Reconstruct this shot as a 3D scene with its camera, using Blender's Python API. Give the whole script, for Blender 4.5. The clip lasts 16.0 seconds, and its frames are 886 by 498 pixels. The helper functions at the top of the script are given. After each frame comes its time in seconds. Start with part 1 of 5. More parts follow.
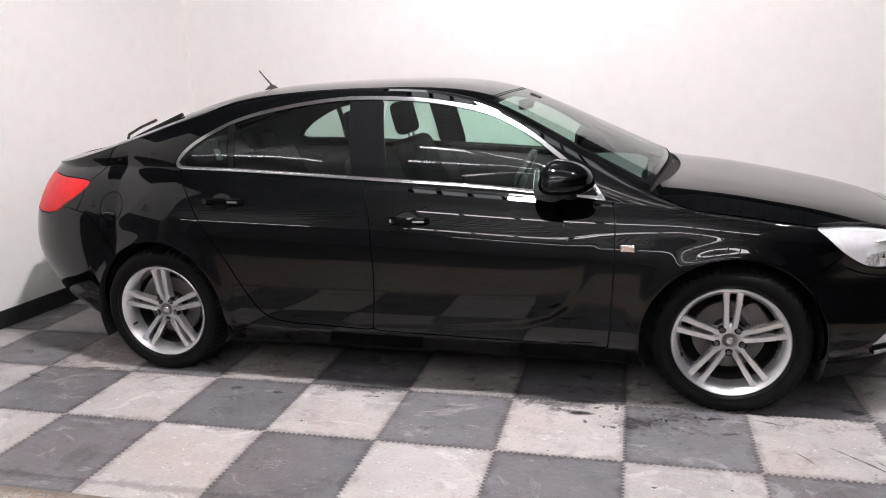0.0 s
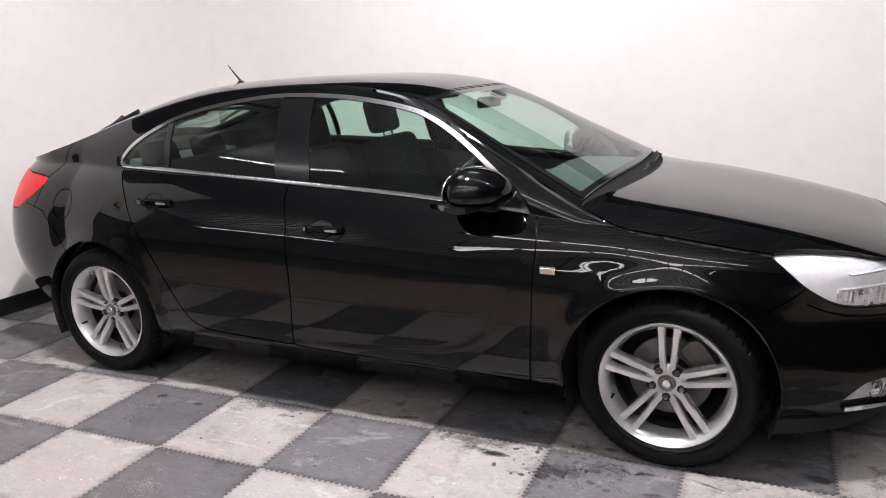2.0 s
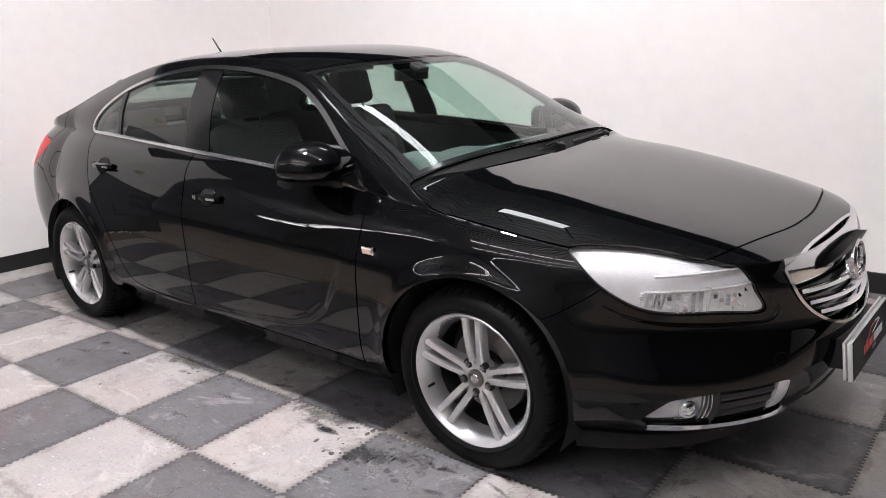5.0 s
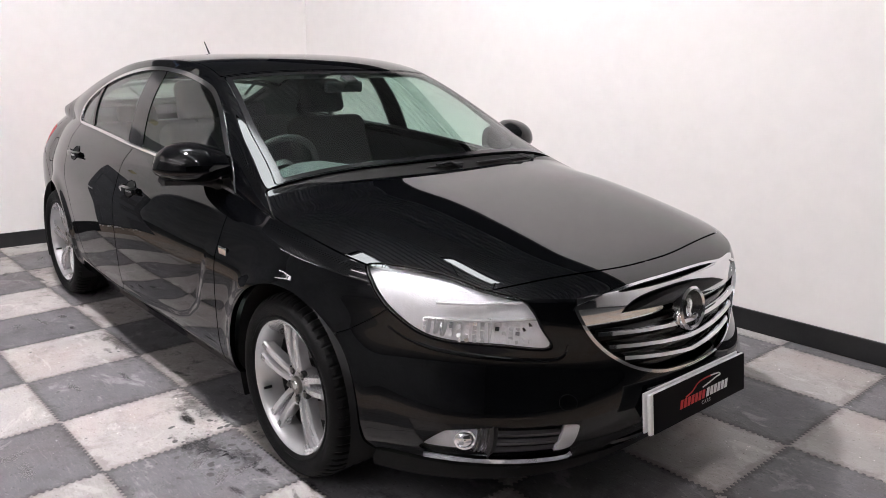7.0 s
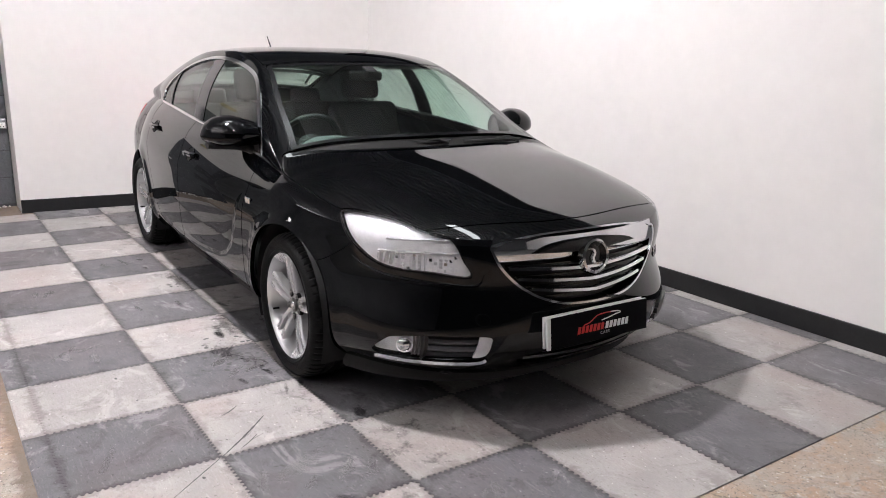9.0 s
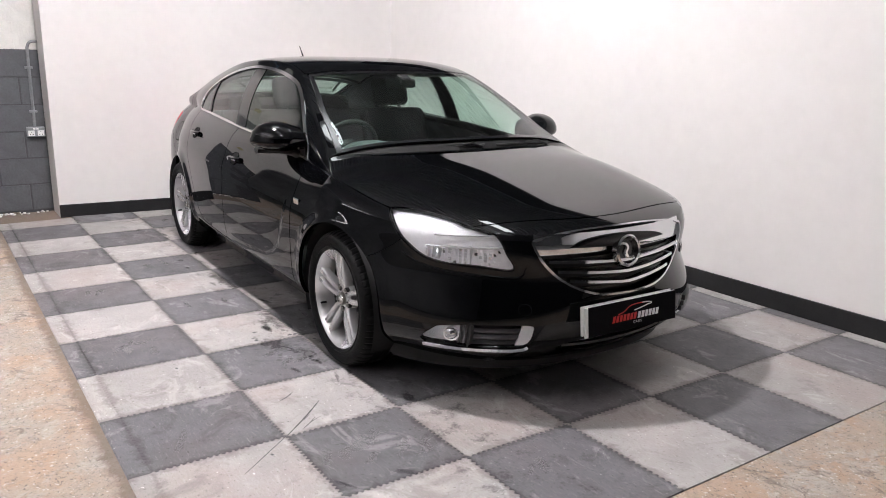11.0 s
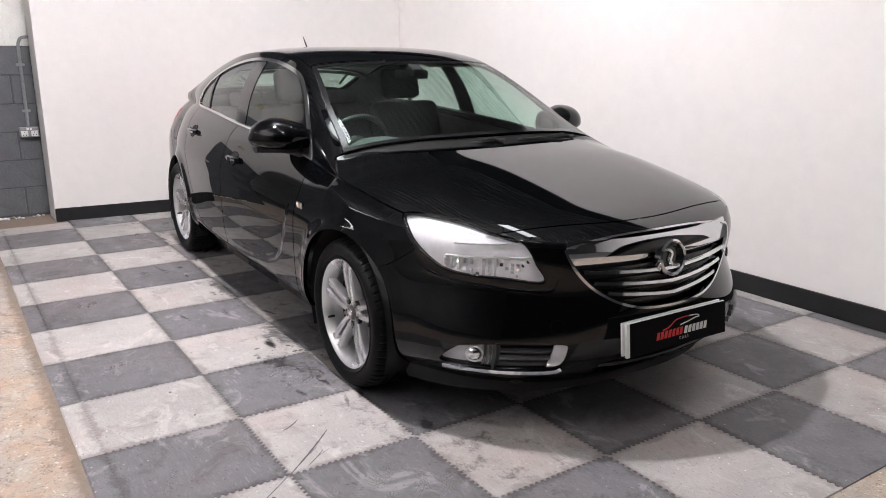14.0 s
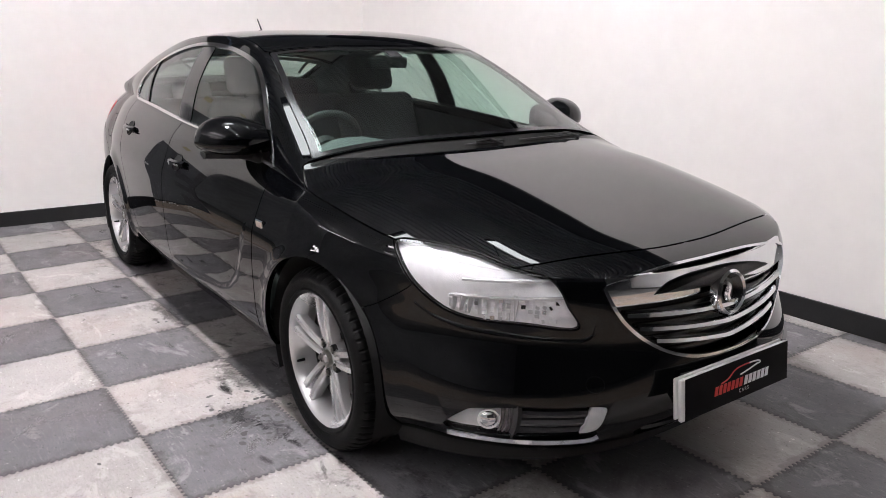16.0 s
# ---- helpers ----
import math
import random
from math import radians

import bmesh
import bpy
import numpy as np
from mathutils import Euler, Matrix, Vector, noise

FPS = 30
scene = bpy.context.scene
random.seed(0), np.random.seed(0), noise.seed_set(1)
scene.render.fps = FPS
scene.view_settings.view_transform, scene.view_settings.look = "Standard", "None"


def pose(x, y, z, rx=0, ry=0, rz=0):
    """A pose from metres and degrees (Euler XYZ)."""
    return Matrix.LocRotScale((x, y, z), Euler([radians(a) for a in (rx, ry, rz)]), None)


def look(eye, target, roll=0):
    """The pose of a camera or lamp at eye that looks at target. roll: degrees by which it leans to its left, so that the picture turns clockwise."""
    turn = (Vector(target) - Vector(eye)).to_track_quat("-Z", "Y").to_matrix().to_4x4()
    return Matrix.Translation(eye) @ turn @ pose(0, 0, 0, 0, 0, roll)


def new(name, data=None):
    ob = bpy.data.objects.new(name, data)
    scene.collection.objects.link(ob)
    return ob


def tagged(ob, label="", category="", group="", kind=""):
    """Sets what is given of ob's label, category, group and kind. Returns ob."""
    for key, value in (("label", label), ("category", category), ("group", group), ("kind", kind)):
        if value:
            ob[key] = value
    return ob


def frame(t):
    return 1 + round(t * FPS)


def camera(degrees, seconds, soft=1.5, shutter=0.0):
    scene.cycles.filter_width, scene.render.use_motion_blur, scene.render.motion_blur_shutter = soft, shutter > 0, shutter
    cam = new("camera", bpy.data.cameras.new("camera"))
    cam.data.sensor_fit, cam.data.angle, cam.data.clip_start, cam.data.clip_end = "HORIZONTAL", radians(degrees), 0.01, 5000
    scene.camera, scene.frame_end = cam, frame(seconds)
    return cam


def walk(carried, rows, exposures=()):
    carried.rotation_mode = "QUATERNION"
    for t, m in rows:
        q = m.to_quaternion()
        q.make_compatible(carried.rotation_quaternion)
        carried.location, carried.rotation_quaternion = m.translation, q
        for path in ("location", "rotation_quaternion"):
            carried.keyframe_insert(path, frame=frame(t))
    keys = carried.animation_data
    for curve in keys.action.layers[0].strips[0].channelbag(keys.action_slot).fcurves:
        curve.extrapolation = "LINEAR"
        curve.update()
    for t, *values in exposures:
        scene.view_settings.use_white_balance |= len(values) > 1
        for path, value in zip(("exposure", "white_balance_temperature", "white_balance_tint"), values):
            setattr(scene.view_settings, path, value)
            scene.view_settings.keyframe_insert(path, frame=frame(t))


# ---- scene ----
cam = camera(59.9, 16.0, soft=0.9)
PATH = [
    (0, (-0.42, -4.09, 1.501), (-0.897, -2.206, 1.029), -2.1),
    (0.5, (-0.185, -4.018, 1.504), (-0.719, -2.148, 1.037), -1.9),
    (1, (-0.036, -3.845, 1.49), (-0.664, -2.005, 1.02), -2.1),
    (1.5, (0.076, -3.602, 1.487), (-0.631, -1.792, 1.014), -2.2),
    (2, (0.309, -3.487, 1.475), (-0.476, -1.71, 0.997), -2.4),
    (2.5, (0.529, -3.38, 1.468), (-0.318, -1.629, 1.003), -2.4),
    (3, (0.63, -3.199, 1.477), (-0.279, -1.484, 0.997), -2.6),
    (3.5, (0.81, -3.087, 1.457), (-0.183, -1.42, 0.97), -2.6),
    (4, (1.092, -2.984, 1.467), (0.036, -1.365, 0.952), -2.6),
    (4.2, (1.15, -2.94, 1.449), (0.061, -1.345, 0.931), -2.7),
    (6.3, (1.91, -2.347, 1.417), (0.537, -0.992, 0.887), -1.4),
    (6.5, (1.96, -2.277, 1.416), (0.566, -0.941, 0.894), -0.9),
    (7, (2.154, -2.088, 1.414), (0.707, -0.796, 0.927), 0.3),
    (7.5, (2.399, -2.024, 1.414), (0.912, -0.778, 0.929), 1.1),
    (8, (2.629, -2.116, 1.421), (1.103, -0.92, 0.929), 1.8),
    (8.5, (2.823, -2.14, 1.425), (1.265, -0.987, 0.933), 1.8),
    (9, (3.025, -2.129, 1.414), (1.431, -1.028, 0.917), 1.4),
    (9.5, (3.098, -2.22, 1.409), (1.487, -1.143, 0.914), 1.1),
    (12, (3.125, -2.443, 1.428), (1.523, -1.343, 0.955), 1.0),
    (12.5, (3.123, -2.48, 1.424), (1.511, -1.392, 0.957), 0.6),
    (13, (3.07, -2.437, 1.411), (1.448, -1.366, 0.939), 0.3),
    (13.5, (2.937, -2.292, 1.407), (1.312, -1.23, 0.926), 0.1),
    (14, (2.802, -2.217, 1.394), (1.185, -1.15, 0.896), 0.1),
    (14.5, (2.605, -2.176, 1.395), (1.003, -1.093, 0.884), 0.1),
    (15, (2.478, -2.15, 1.403), (0.9, -1.035, 0.884), 0.2),
    (15.5, (2.349, -2.082, 1.389), (0.784, -0.955, 0.862), 0.2),
    (16, (2.199, -1.989, 1.383), (0.657, -0.831, 0.854), 0.3),
]
walk(cam, [(t, look(eye, target, roll)) for t, eye, target, roll in PATH])

# ---- light: dim sky, and glowing strips that stand in for the roof's lights ----
world = bpy.data.worlds.new("world")
scene.world = world
world.use_nodes = True
wn = world.node_tree
sky = wn.nodes.new("ShaderNodeTexSky")
sky.sky_type, sky.sun_disc = "NISHITA", False
sky.sun_elevation, sky.sun_rotation = radians(40), radians(200)
wn.links.new(sky.outputs[0], wn.nodes["Background"].inputs[0])
wn.nodes["Background"].inputs[1].default_value = 0.08
SKYLIGHT, ROOF_FILL, LAMP, FRONT_LAMP, DIM, WEAK = 17.0, 14.0, 1070.0, 165.0, 11.0, 3.0
CEILING, WALL_TOP = 6.0, 2.25
WEST, NORTH, EAST, SOUTH = -4.00, 1.75, 9.0, -11.0     # the west wall leans away from the tiles' grid
WEST_END, WEST_Y = -4.29, -1.447
PITCH, TX, TY = .498, .0657, -1.362                      # the tiles' grid
CAR_X, CAR_Y, CAR_YAW, CAR_HIGH = 0.010, 0.045, -1.25, 0.985

# ---- materials ----
def material(name, color, rough=0.5, metal=0.0, vary=0.0, scale=8.0, bump=0.0, bump_scale=60.0, coat=0.0, spec=0.5, rough_vary=0.0):
    """A Principled surface with colour variation at two scales and fine relief."""
    m = bpy.data.materials.new(name)
    m.use_nodes = True
    nt = m.node_tree
    b = nt.nodes["Principled BSDF"]
    b.inputs["Base Color"].default_value = (*color, 1)
    b.inputs["Roughness"].default_value = rough
    b.inputs["Metallic"].default_value = metal
    b.inputs["Coat Weight"].default_value = coat
    b.inputs["Coat Roughness"].default_value = 0.02
    b.inputs["Coat IOR"].default_value = 1.43
    b.inputs["Specular IOR Level"].default_value = spec
    co = nt.nodes.new("ShaderNodeTexCoord")
    if vary:
        big, small = nt.nodes.new("ShaderNodeTexNoise"), nt.nodes.new("ShaderNodeTexNoise")
        big.inputs["Scale"].default_value, small.inputs["Scale"].default_value = scale, scale * 9
        big.inputs["Detail"].default_value = small.inputs["Detail"].default_value = 6
        for n in (big, small):
            nt.links.new(co.outputs["Object"], n.inputs["Vector"])
        mix = nt.nodes.new("ShaderNodeMath")
        mix.operation = "ADD"
        nt.links.new(big.outputs["Fac"], mix.inputs[0])
        nt.links.new(small.outputs["Fac"], mix.inputs[1])
        ramp = nt.nodes.new("ShaderNodeMapRange")
        ramp.inputs["From Min"].default_value, ramp.inputs["From Max"].default_value = 0.7, 1.3
        ramp.inputs["To Min"].default_value, ramp.inputs["To Max"].default_value = 1 - vary, 1 + vary
        nt.links.new(mix.outputs[0], ramp.inputs["Value"])
        mul = nt.nodes.new("ShaderNodeVectorMath")
        mul.operation = "SCALE"
        mul.inputs[0].default_value = color
        nt.links.new(ramp.outputs[0], mul.inputs["Scale"])
        nt.links.new(mul.outputs[0], b.inputs["Base Color"])
        if rough_vary:
            rr = nt.nodes.new("ShaderNodeMapRange")
            rr.inputs["From Min"].default_value, rr.inputs["From Max"].default_value = 0.7, 1.3
            rr.inputs["To Min"].default_value, rr.inputs["To Max"].default_value = rough - rough_vary, rough + rough_vary
            nt.links.new(mix.outputs[0], rr.inputs["Value"])
            nt.links.new(rr.outputs[0], b.inputs["Roughness"])
    if bump:
        n = nt.nodes.new("ShaderNodeTexNoise")
        n.inputs["Scale"].default_value, n.inputs["Detail"].default_value = bump_scale, 4
        nt.links.new(co.outputs["Object"], n.inputs["Vector"])
        k = nt.nodes.new("ShaderNodeBump")
        k.inputs["Strength"].default_value, k.inputs["Distance"].default_value = bump, 0.01
        nt.links.new(n.outputs["Fac"], k.inputs["Height"])
        nt.links.new(k.outputs[0], b.inputs["Normal"])
    return m


def glass(name, tint, mirror=.10):
    """A thin pane: tinted see-through with mirror gloss that grows towards grazing angles."""
    m = bpy.data.materials.new(name)
    m.use_nodes = True
    nt = m.node_tree
    nt.nodes.remove(nt.nodes["Principled BSDF"])
    tr, gl, lw, pw, ma, mx = (nt.nodes.new("ShaderNode" + k) for k in ("BsdfTransparent", "BsdfGlossy", "LayerWeight", "Math", "Math", "MixShader"))
    tr.inputs["Color"].default_value = (*tint, 1)
    gl.inputs["Roughness"].default_value = 0.0
    lw.inputs["Blend"].default_value = 0.5
    pw.operation, ma.operation = "POWER", "MULTIPLY_ADD"
    pw.inputs[1].default_value = 3.2
    ma.inputs[1].default_value, ma.inputs[2].default_value = 1 - mirror, mirror
    nt.links.new(lw.outputs["Facing"], pw.inputs[0])
    nt.links.new(pw.outputs[0], ma.inputs[0])
    nt.links.new(ma.outputs[0], mx.inputs[0])
    nt.links.new(tr.outputs[0], mx.inputs[1])
    nt.links.new(gl.outputs[0], mx.inputs[2])
    nt.links.new(mx.outputs[0], nt.nodes["Material Output"].inputs["Surface"])
    return m


def lamp_material(name, color, strength):
    m = bpy.data.materials.new(name)
    m.use_nodes = True
    b = m.node_tree.nodes["Principled BSDF"]
    b.inputs["Base Color"].default_value = (*color, 1)
    b.inputs["Emission Color"].default_value = (*color, 1)
    b.inputs["Emission Strength"].default_value = strength
    return m


def tile_material(name, color, dirt, scuff):
    """Worn vinyl floor tile: broad stains, scuffs along one way, specks; each tile a little its own shade."""
    m = bpy.data.materials.new(name)
    m.use_nodes = True
    nt = m.node_tree
    b = nt.nodes["Principled BSDF"]
    N, L = nt.nodes.new, nt.links.new
    geo, info = N("ShaderNodeNewGeometry"), N("ShaderNodeObjectInfo")
    off = N("ShaderNodeVectorMath")
    off.operation = "SCALE"
    off.inputs["Scale"].default_value = 1.0
    L(geo.outputs["Position"], off.inputs[0])

    def noise_fac(scale, detail, stretch=None, rough=0.6, dist=0.0):
        n = N("ShaderNodeTexNoise")
        n.inputs["Scale"].default_value, n.inputs["Detail"].default_value = scale, detail
        n.inputs["Roughness"].default_value, n.inputs["Distortion"].default_value = rough, dist
        src = off.outputs[0]
        if stretch:
            mp = N("ShaderNodeMapping")
            mp.inputs["Scale"].default_value = stretch
            mp.inputs["Rotation"].default_value = (0, 0, 0.5)
            L(src, mp.inputs["Vector"])
            src = mp.outputs[0]
        L(src, n.inputs["Vector"])
        return n.outputs["Fac"]

    def ranged(src, a, c, lo, hi):
        r = N("ShaderNodeMapRange")
        for k, v in (("From Min", a), ("From Max", c), ("To Min", lo), ("To Max", hi)):
            r.inputs[k].default_value = v
        L(src, r.inputs["Value"])
        return r.outputs[0]

    def mixed(fac, c1, c2):
        x = N("ShaderNodeMix")
        x.data_type = "RGBA"
        L(fac, x.inputs[0])
        for k, c in ((6, c1), (7, c2)):
            if isinstance(c, tuple):
                x.inputs[k].default_value = (*c, 1)
            else:
                L(c, x.inputs[k])
        return x.outputs[2]

    base = mixed(ranged(noise_fac(3.2, 5), .35, .65, 0, 1), tuple(c * .88 for c in color), tuple(c * 1.12 for c in color))
    base = mixed(ranged(noise_fac(1.5, 4), .48, .62, 0, .8), base, tuple(c * k for c, k in zip(color, (1.03, .93, .90))))
    base = mixed(ranged(noise_fac(48, 9, (1, 3, 1), .85), .44, .60, 0, .45), base, tuple(c * .66 for c in color))
    base = mixed(ranged(noise_fac(17, 10, (1, 7, 1), .85, .6), .55, .63, 0, .7), base, scuff)
    base = mixed(ranged(noise_fac(3.4, 10, None, .78, .6), .53, .64, 0, .55), base, dirt)
    base = mixed(ranged(noise_fac(2.6, 10, (1, 1.8, 1), .70, 1.2), .57, .63, 0, .6), base, scuff)
    base = mixed(ranged(noise_fac(75, 3, None), .64, .66, 0, .85), base, dirt)
    base = mixed(ranged(noise_fac(52, 3, None), .69, .705, 0, .85), base, tuple(min(.85, c * 1.9 + .12) for c in color))
    # dirt that gathers along the joints of the tiles
    lines = N("ShaderNodeSeparateXYZ")
    L(geo.outputs["Position"], lines.inputs[0])
    gaps = []
    for axis, start in (("X", TX), ("Y", TY)):
        sub, fold = N("ShaderNodeMath"), N("ShaderNodeMath")
        sub.operation, fold.operation = "SUBTRACT", "PINGPONG"
        sub.inputs[1].default_value, fold.inputs[1].default_value = start, PITCH / 2
        L(lines.outputs[axis], sub.inputs[0])
        last = N("ShaderNodeMath")
        last.operation, last.inputs[1].default_value = "MINIMUM", PITCH * 2.5 if axis == "X" else 99.0
        L(sub.outputs[0], last.inputs[0])
        L(last.outputs[0], fold.inputs[0])
        gaps.append(fold.outputs[0])
    least, spread = N("ShaderNodeMath"), N("ShaderNodeMath")
    least.operation, spread.operation = "MINIMUM", "MULTIPLY_ADD"
    L(gaps[0], least.inputs[0])
    L(gaps[1], least.inputs[1])
    L(noise_fac(11, 8, None, .75), spread.inputs[0])
    spread.inputs[1].default_value = -.17
    L(least.outputs[0], spread.inputs[2])
    base = mixed(ranged(spread.outputs[0], -.056, -.080, 0, .7), base, dirt)
    # oil and tyre dirt in a band beside the car, also deepening its shadow
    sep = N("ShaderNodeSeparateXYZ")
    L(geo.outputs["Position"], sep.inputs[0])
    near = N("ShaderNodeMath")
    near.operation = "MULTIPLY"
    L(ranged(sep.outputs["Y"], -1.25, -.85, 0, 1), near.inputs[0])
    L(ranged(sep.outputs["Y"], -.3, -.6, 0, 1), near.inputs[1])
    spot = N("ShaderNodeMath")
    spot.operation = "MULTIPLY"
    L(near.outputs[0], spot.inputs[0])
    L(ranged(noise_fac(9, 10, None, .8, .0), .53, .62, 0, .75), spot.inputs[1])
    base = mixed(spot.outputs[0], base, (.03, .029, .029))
    tone = ranged(info.outputs["Random"], 0, 1, .88, 1.1)
    sc = N("ShaderNodeVectorMath")
    sc.operation = "SCALE"
    L(base, sc.inputs[0])
    L(tone, sc.inputs["Scale"])
    L(sc.outputs[0], b.inputs["Base Color"])
    L(ranged(noise_fac(6, 6), .3, .7, .42, .68), b.inputs["Roughness"])
    k = N("ShaderNodeBump")
    k.inputs["Strength"].default_value, k.inputs["Distance"].default_value = .25, .004
    L(noise_fac(60, 6, (1, 4, 1)), k.inputs["Height"])
    L(k.outputs[0], b.inputs["Normal"])
    return m


def concrete_material(name):
    """Old painted concrete: pinkish paint worn through to grey, dark patches, grit."""
    m = bpy.data.materials.new(name)
    m.use_nodes = True
    nt = m.node_tree
    b = nt.nodes["Principled BSDF"]
    N, L = nt.nodes.new, nt.links.new
    geo = N("ShaderNodeNewGeometry")

    def noise_fac(scale, detail, rough=.65, dist=0.0):
        n = N("ShaderNodeTexNoise")
        n.inputs["Scale"].default_value, n.inputs["Detail"].default_value = scale, detail
        n.inputs["Roughness"].default_value, n.inputs["Distortion"].default_value = rough, dist
        L(geo.outputs["Position"], n.inputs["Vector"])
        return n.outputs["Fac"]

    def mixed(src, lo, hi, top, c1, c2):
        r, x = N("ShaderNodeMapRange"), N("ShaderNodeMix")
        for k, v in (("From Min", lo), ("From Max", hi), ("To Min", 0), ("To Max", top)):
            r.inputs[k].default_value = v
        L(src, r.inputs["Value"])
        x.data_type = "RGBA"
        L(r.outputs[0], x.inputs[0])
        for k, c in ((6, c1), (7, c2)):
            if isinstance(c, tuple):
                x.inputs[k].default_value = (*c, 1)
            else:
                L(c, x.inputs[k])
        return x.outputs[2]

    c = mixed(noise_fac(1.7, 6), .40, .60, 1, (.345, .310, .272), (.41, .305, .23))
    c = mixed(noise_fac(4.5, 10, .75, .6), .52, .58, .7, c, (.42, .385, .35))
    c = mixed(noise_fac(7, 10, .78, 1.0), .54, .61, .55, c, (.41, .27, .18))
    c = mixed(noise_fac(3, 10, .80, 1.5), .56, .63, .75, c, (.14, .118, .10))
    c = mixed(noise_fac(26, 9, .82, .5), .52, .58, .5, c, (.25, .215, .18))
    c = mixed(noise_fac(95, 4), .60, .64, .8, c, (.09, .08, .07))
    c = mixed(noise_fac(60, 4), .62, .66, .75, c, (.66, .62, .57))
    c = mixed(noise_fac(260, 3), .56, .66, .45, c, (.12, .105, .095))
    # grime gathered along the edge of the tiles
    sep = N("ShaderNodeSeparateXYZ")
    L(geo.outputs["Position"], sep.inputs[0])
    wob = N("ShaderNodeMath")
    wob.operation = "MULTIPLY_ADD"
    wob.inputs[1].default_value = .16
    L(noise_fac(9, 8, .8), wob.inputs[0])
    far = N("ShaderNodeMapRange")
    for k, v in (("From Min", 1.62), ("From Max", 1.66), ("To Min", 0), ("To Max", -9)):
        far.inputs[k].default_value = v
    L(sep.outputs["X"], far.inputs["Value"])
    edge = N("ShaderNodeMath")
    edge.operation = "ADD"
    L(sep.outputs["Y"], edge.inputs[0])
    L(far.outputs[0], edge.inputs[1])
    L(edge.outputs[0], wob.inputs[2])
    c = mixed(wob.outputs[0], -1.925, -1.885, .75, c, (.14, .105, .078))
    L(c, b.inputs["Base Color"])
    b.inputs["Roughness"].default_value = .85
    k = N("ShaderNodeBump")
    k.inputs["Strength"].default_value, k.inputs["Distance"].default_value = .6, .012
    L(noise_fac(14, 10, .75), k.inputs["Height"])
    L(k.outputs[0], b.inputs["Normal"])
    return m


M_PAINT = material("black_car_paint", (.0016, .0018, .0023), .6, 0.0, coat=1.0, spec=0.0, vary=.08, scale=300)
M_TRIM = material("black_plastic", (.012, .012, .013), .45, bump=.15, bump_scale=400)
M_GLOSS_TRIM = material("gloss_black_trim", (.006, .006, .007), .12)
M_RUBBER = material("tyre_rubber", (.0045, .0045, .0048), .62, spec=.15, vary=.25, scale=18, bump=.2, bump_scale=220)
M_BRIGHT = material("satin_bright_trim", (.80, .80, .81), .13, 1.0)
M_SATIN = material("satin_silver_plastic", (.78, .78, .79), .3, .5, vary=.06, scale=40)
M_CHROME = material("chrome", (.82, .83, .85), .06, 1.0)
M_ALLOY = material("silver_alloy_paint", (.80, .80, .81), .25, .7, vary=.05, scale=30, coat=.4)
M_STEEL = material("brake_steel", (.16, .15, .145), .45, .6, vary=.3, scale=25, bump=.1, bump_scale=150)
M_DARK = material("dark_underbody", (.006, .006, .006), .8, vary=.3, scale=10)
M_GLASS = glass("side_glass", (.71, .90, .81), .07)
M_PRIVACY = glass("rear_glass", (.70, .83, .77))
M_SCREEN = glass("windscreen_glass", (.77, .92, .85), .010)
M_LENS = glass("lamp_lens", (.97, .97, .98), .04)
M_RED = material("red_tail_lens", (.75, .018, .022), .3, spec=.25, vary=.15, scale=20)
M_REFLECTOR = material("lamp_reflector", (.80, .81, .82), .25, .3, vary=.12, scale=30)
M_LAMP_WHITE = material("lamp_housing", (.92, .92, .93), .3, .0, vary=.10, scale=40)
M_AMBER = material("amber_lens", (.80, .62, .52), .15, coat=1.0)
M_FABRIC = material("dark_seat_fabric", (.030, .031, .034), .9, vary=.3, scale=60, bump=.3, bump_scale=500)
M_INTERIOR = material("dark_interior_plastic", (.085, .092, .095), .6, vary=.2, scale=30, bump=.2, bump_scale=600)
M_LINER = material("grey_headlining", (.30, .30, .29), .9, vary=.1, scale=40)
M_WHITE = material("white_board", (.78, .78, .77), .5, vary=.04, scale=12)
M_BOARD = material("black_plate_face", (.004, .004, .005), .4, spec=.04)
M_REDINK = material("red_print", (.55, .02, .02), .4)
M_WHITEINK = material("white_print", (.8, .8, .8), .4)
M_GREYINK = material("grey_print", (.35, .35, .36), .4)
M_WALL = material("white_wall_paint", (.80, .775, .755), .6, vary=.025, scale=1.3, bump=.06, bump_scale=25)
M_KICK = material("black_skirting_paint", (.012, .012, .013), .4, vary=.3, scale=14, bump=.15, bump_scale=30)
M_CONCRETE = concrete_material("worn_concrete")
M_PALEWALL = material("grey_far_wall", (.42, .422, .43), .8, vary=.25, scale=.8)
M_FARWALL = material("dark_far_wall", (.06, .061, .064), .8, vary=.2, scale=1)
M_WORKFLOOR = material("grey_workshop_floor", (.10, .099, .097), .65, vary=.3, scale=1.5, bump=.2, bump_scale=20)
M_CLADDING = material("pale_cladding", (.82, .822, .825), .5, vary=.12, scale=2)
M_GREYBLOCK = material("grey_painted_block", (.105, .110, .120), .65, vary=.12, scale=9, bump=.5, bump_scale=40)
M_WHITEBLOCK = material("white_painted_block", (.74, .73, .70), .65, vary=.06, scale=9, bump=.5, bump_scale=40)
M_MORTAR = material("painted_mortar", (.075, .077, .082), .8, vary=.2, scale=20, bump=.4, bump_scale=50)
M_CONDUIT = material("grey_conduit", (.28, .29, .30), .4, .5, vary=.15, scale=30)
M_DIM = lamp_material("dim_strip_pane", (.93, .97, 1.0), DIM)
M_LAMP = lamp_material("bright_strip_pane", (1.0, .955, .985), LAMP)
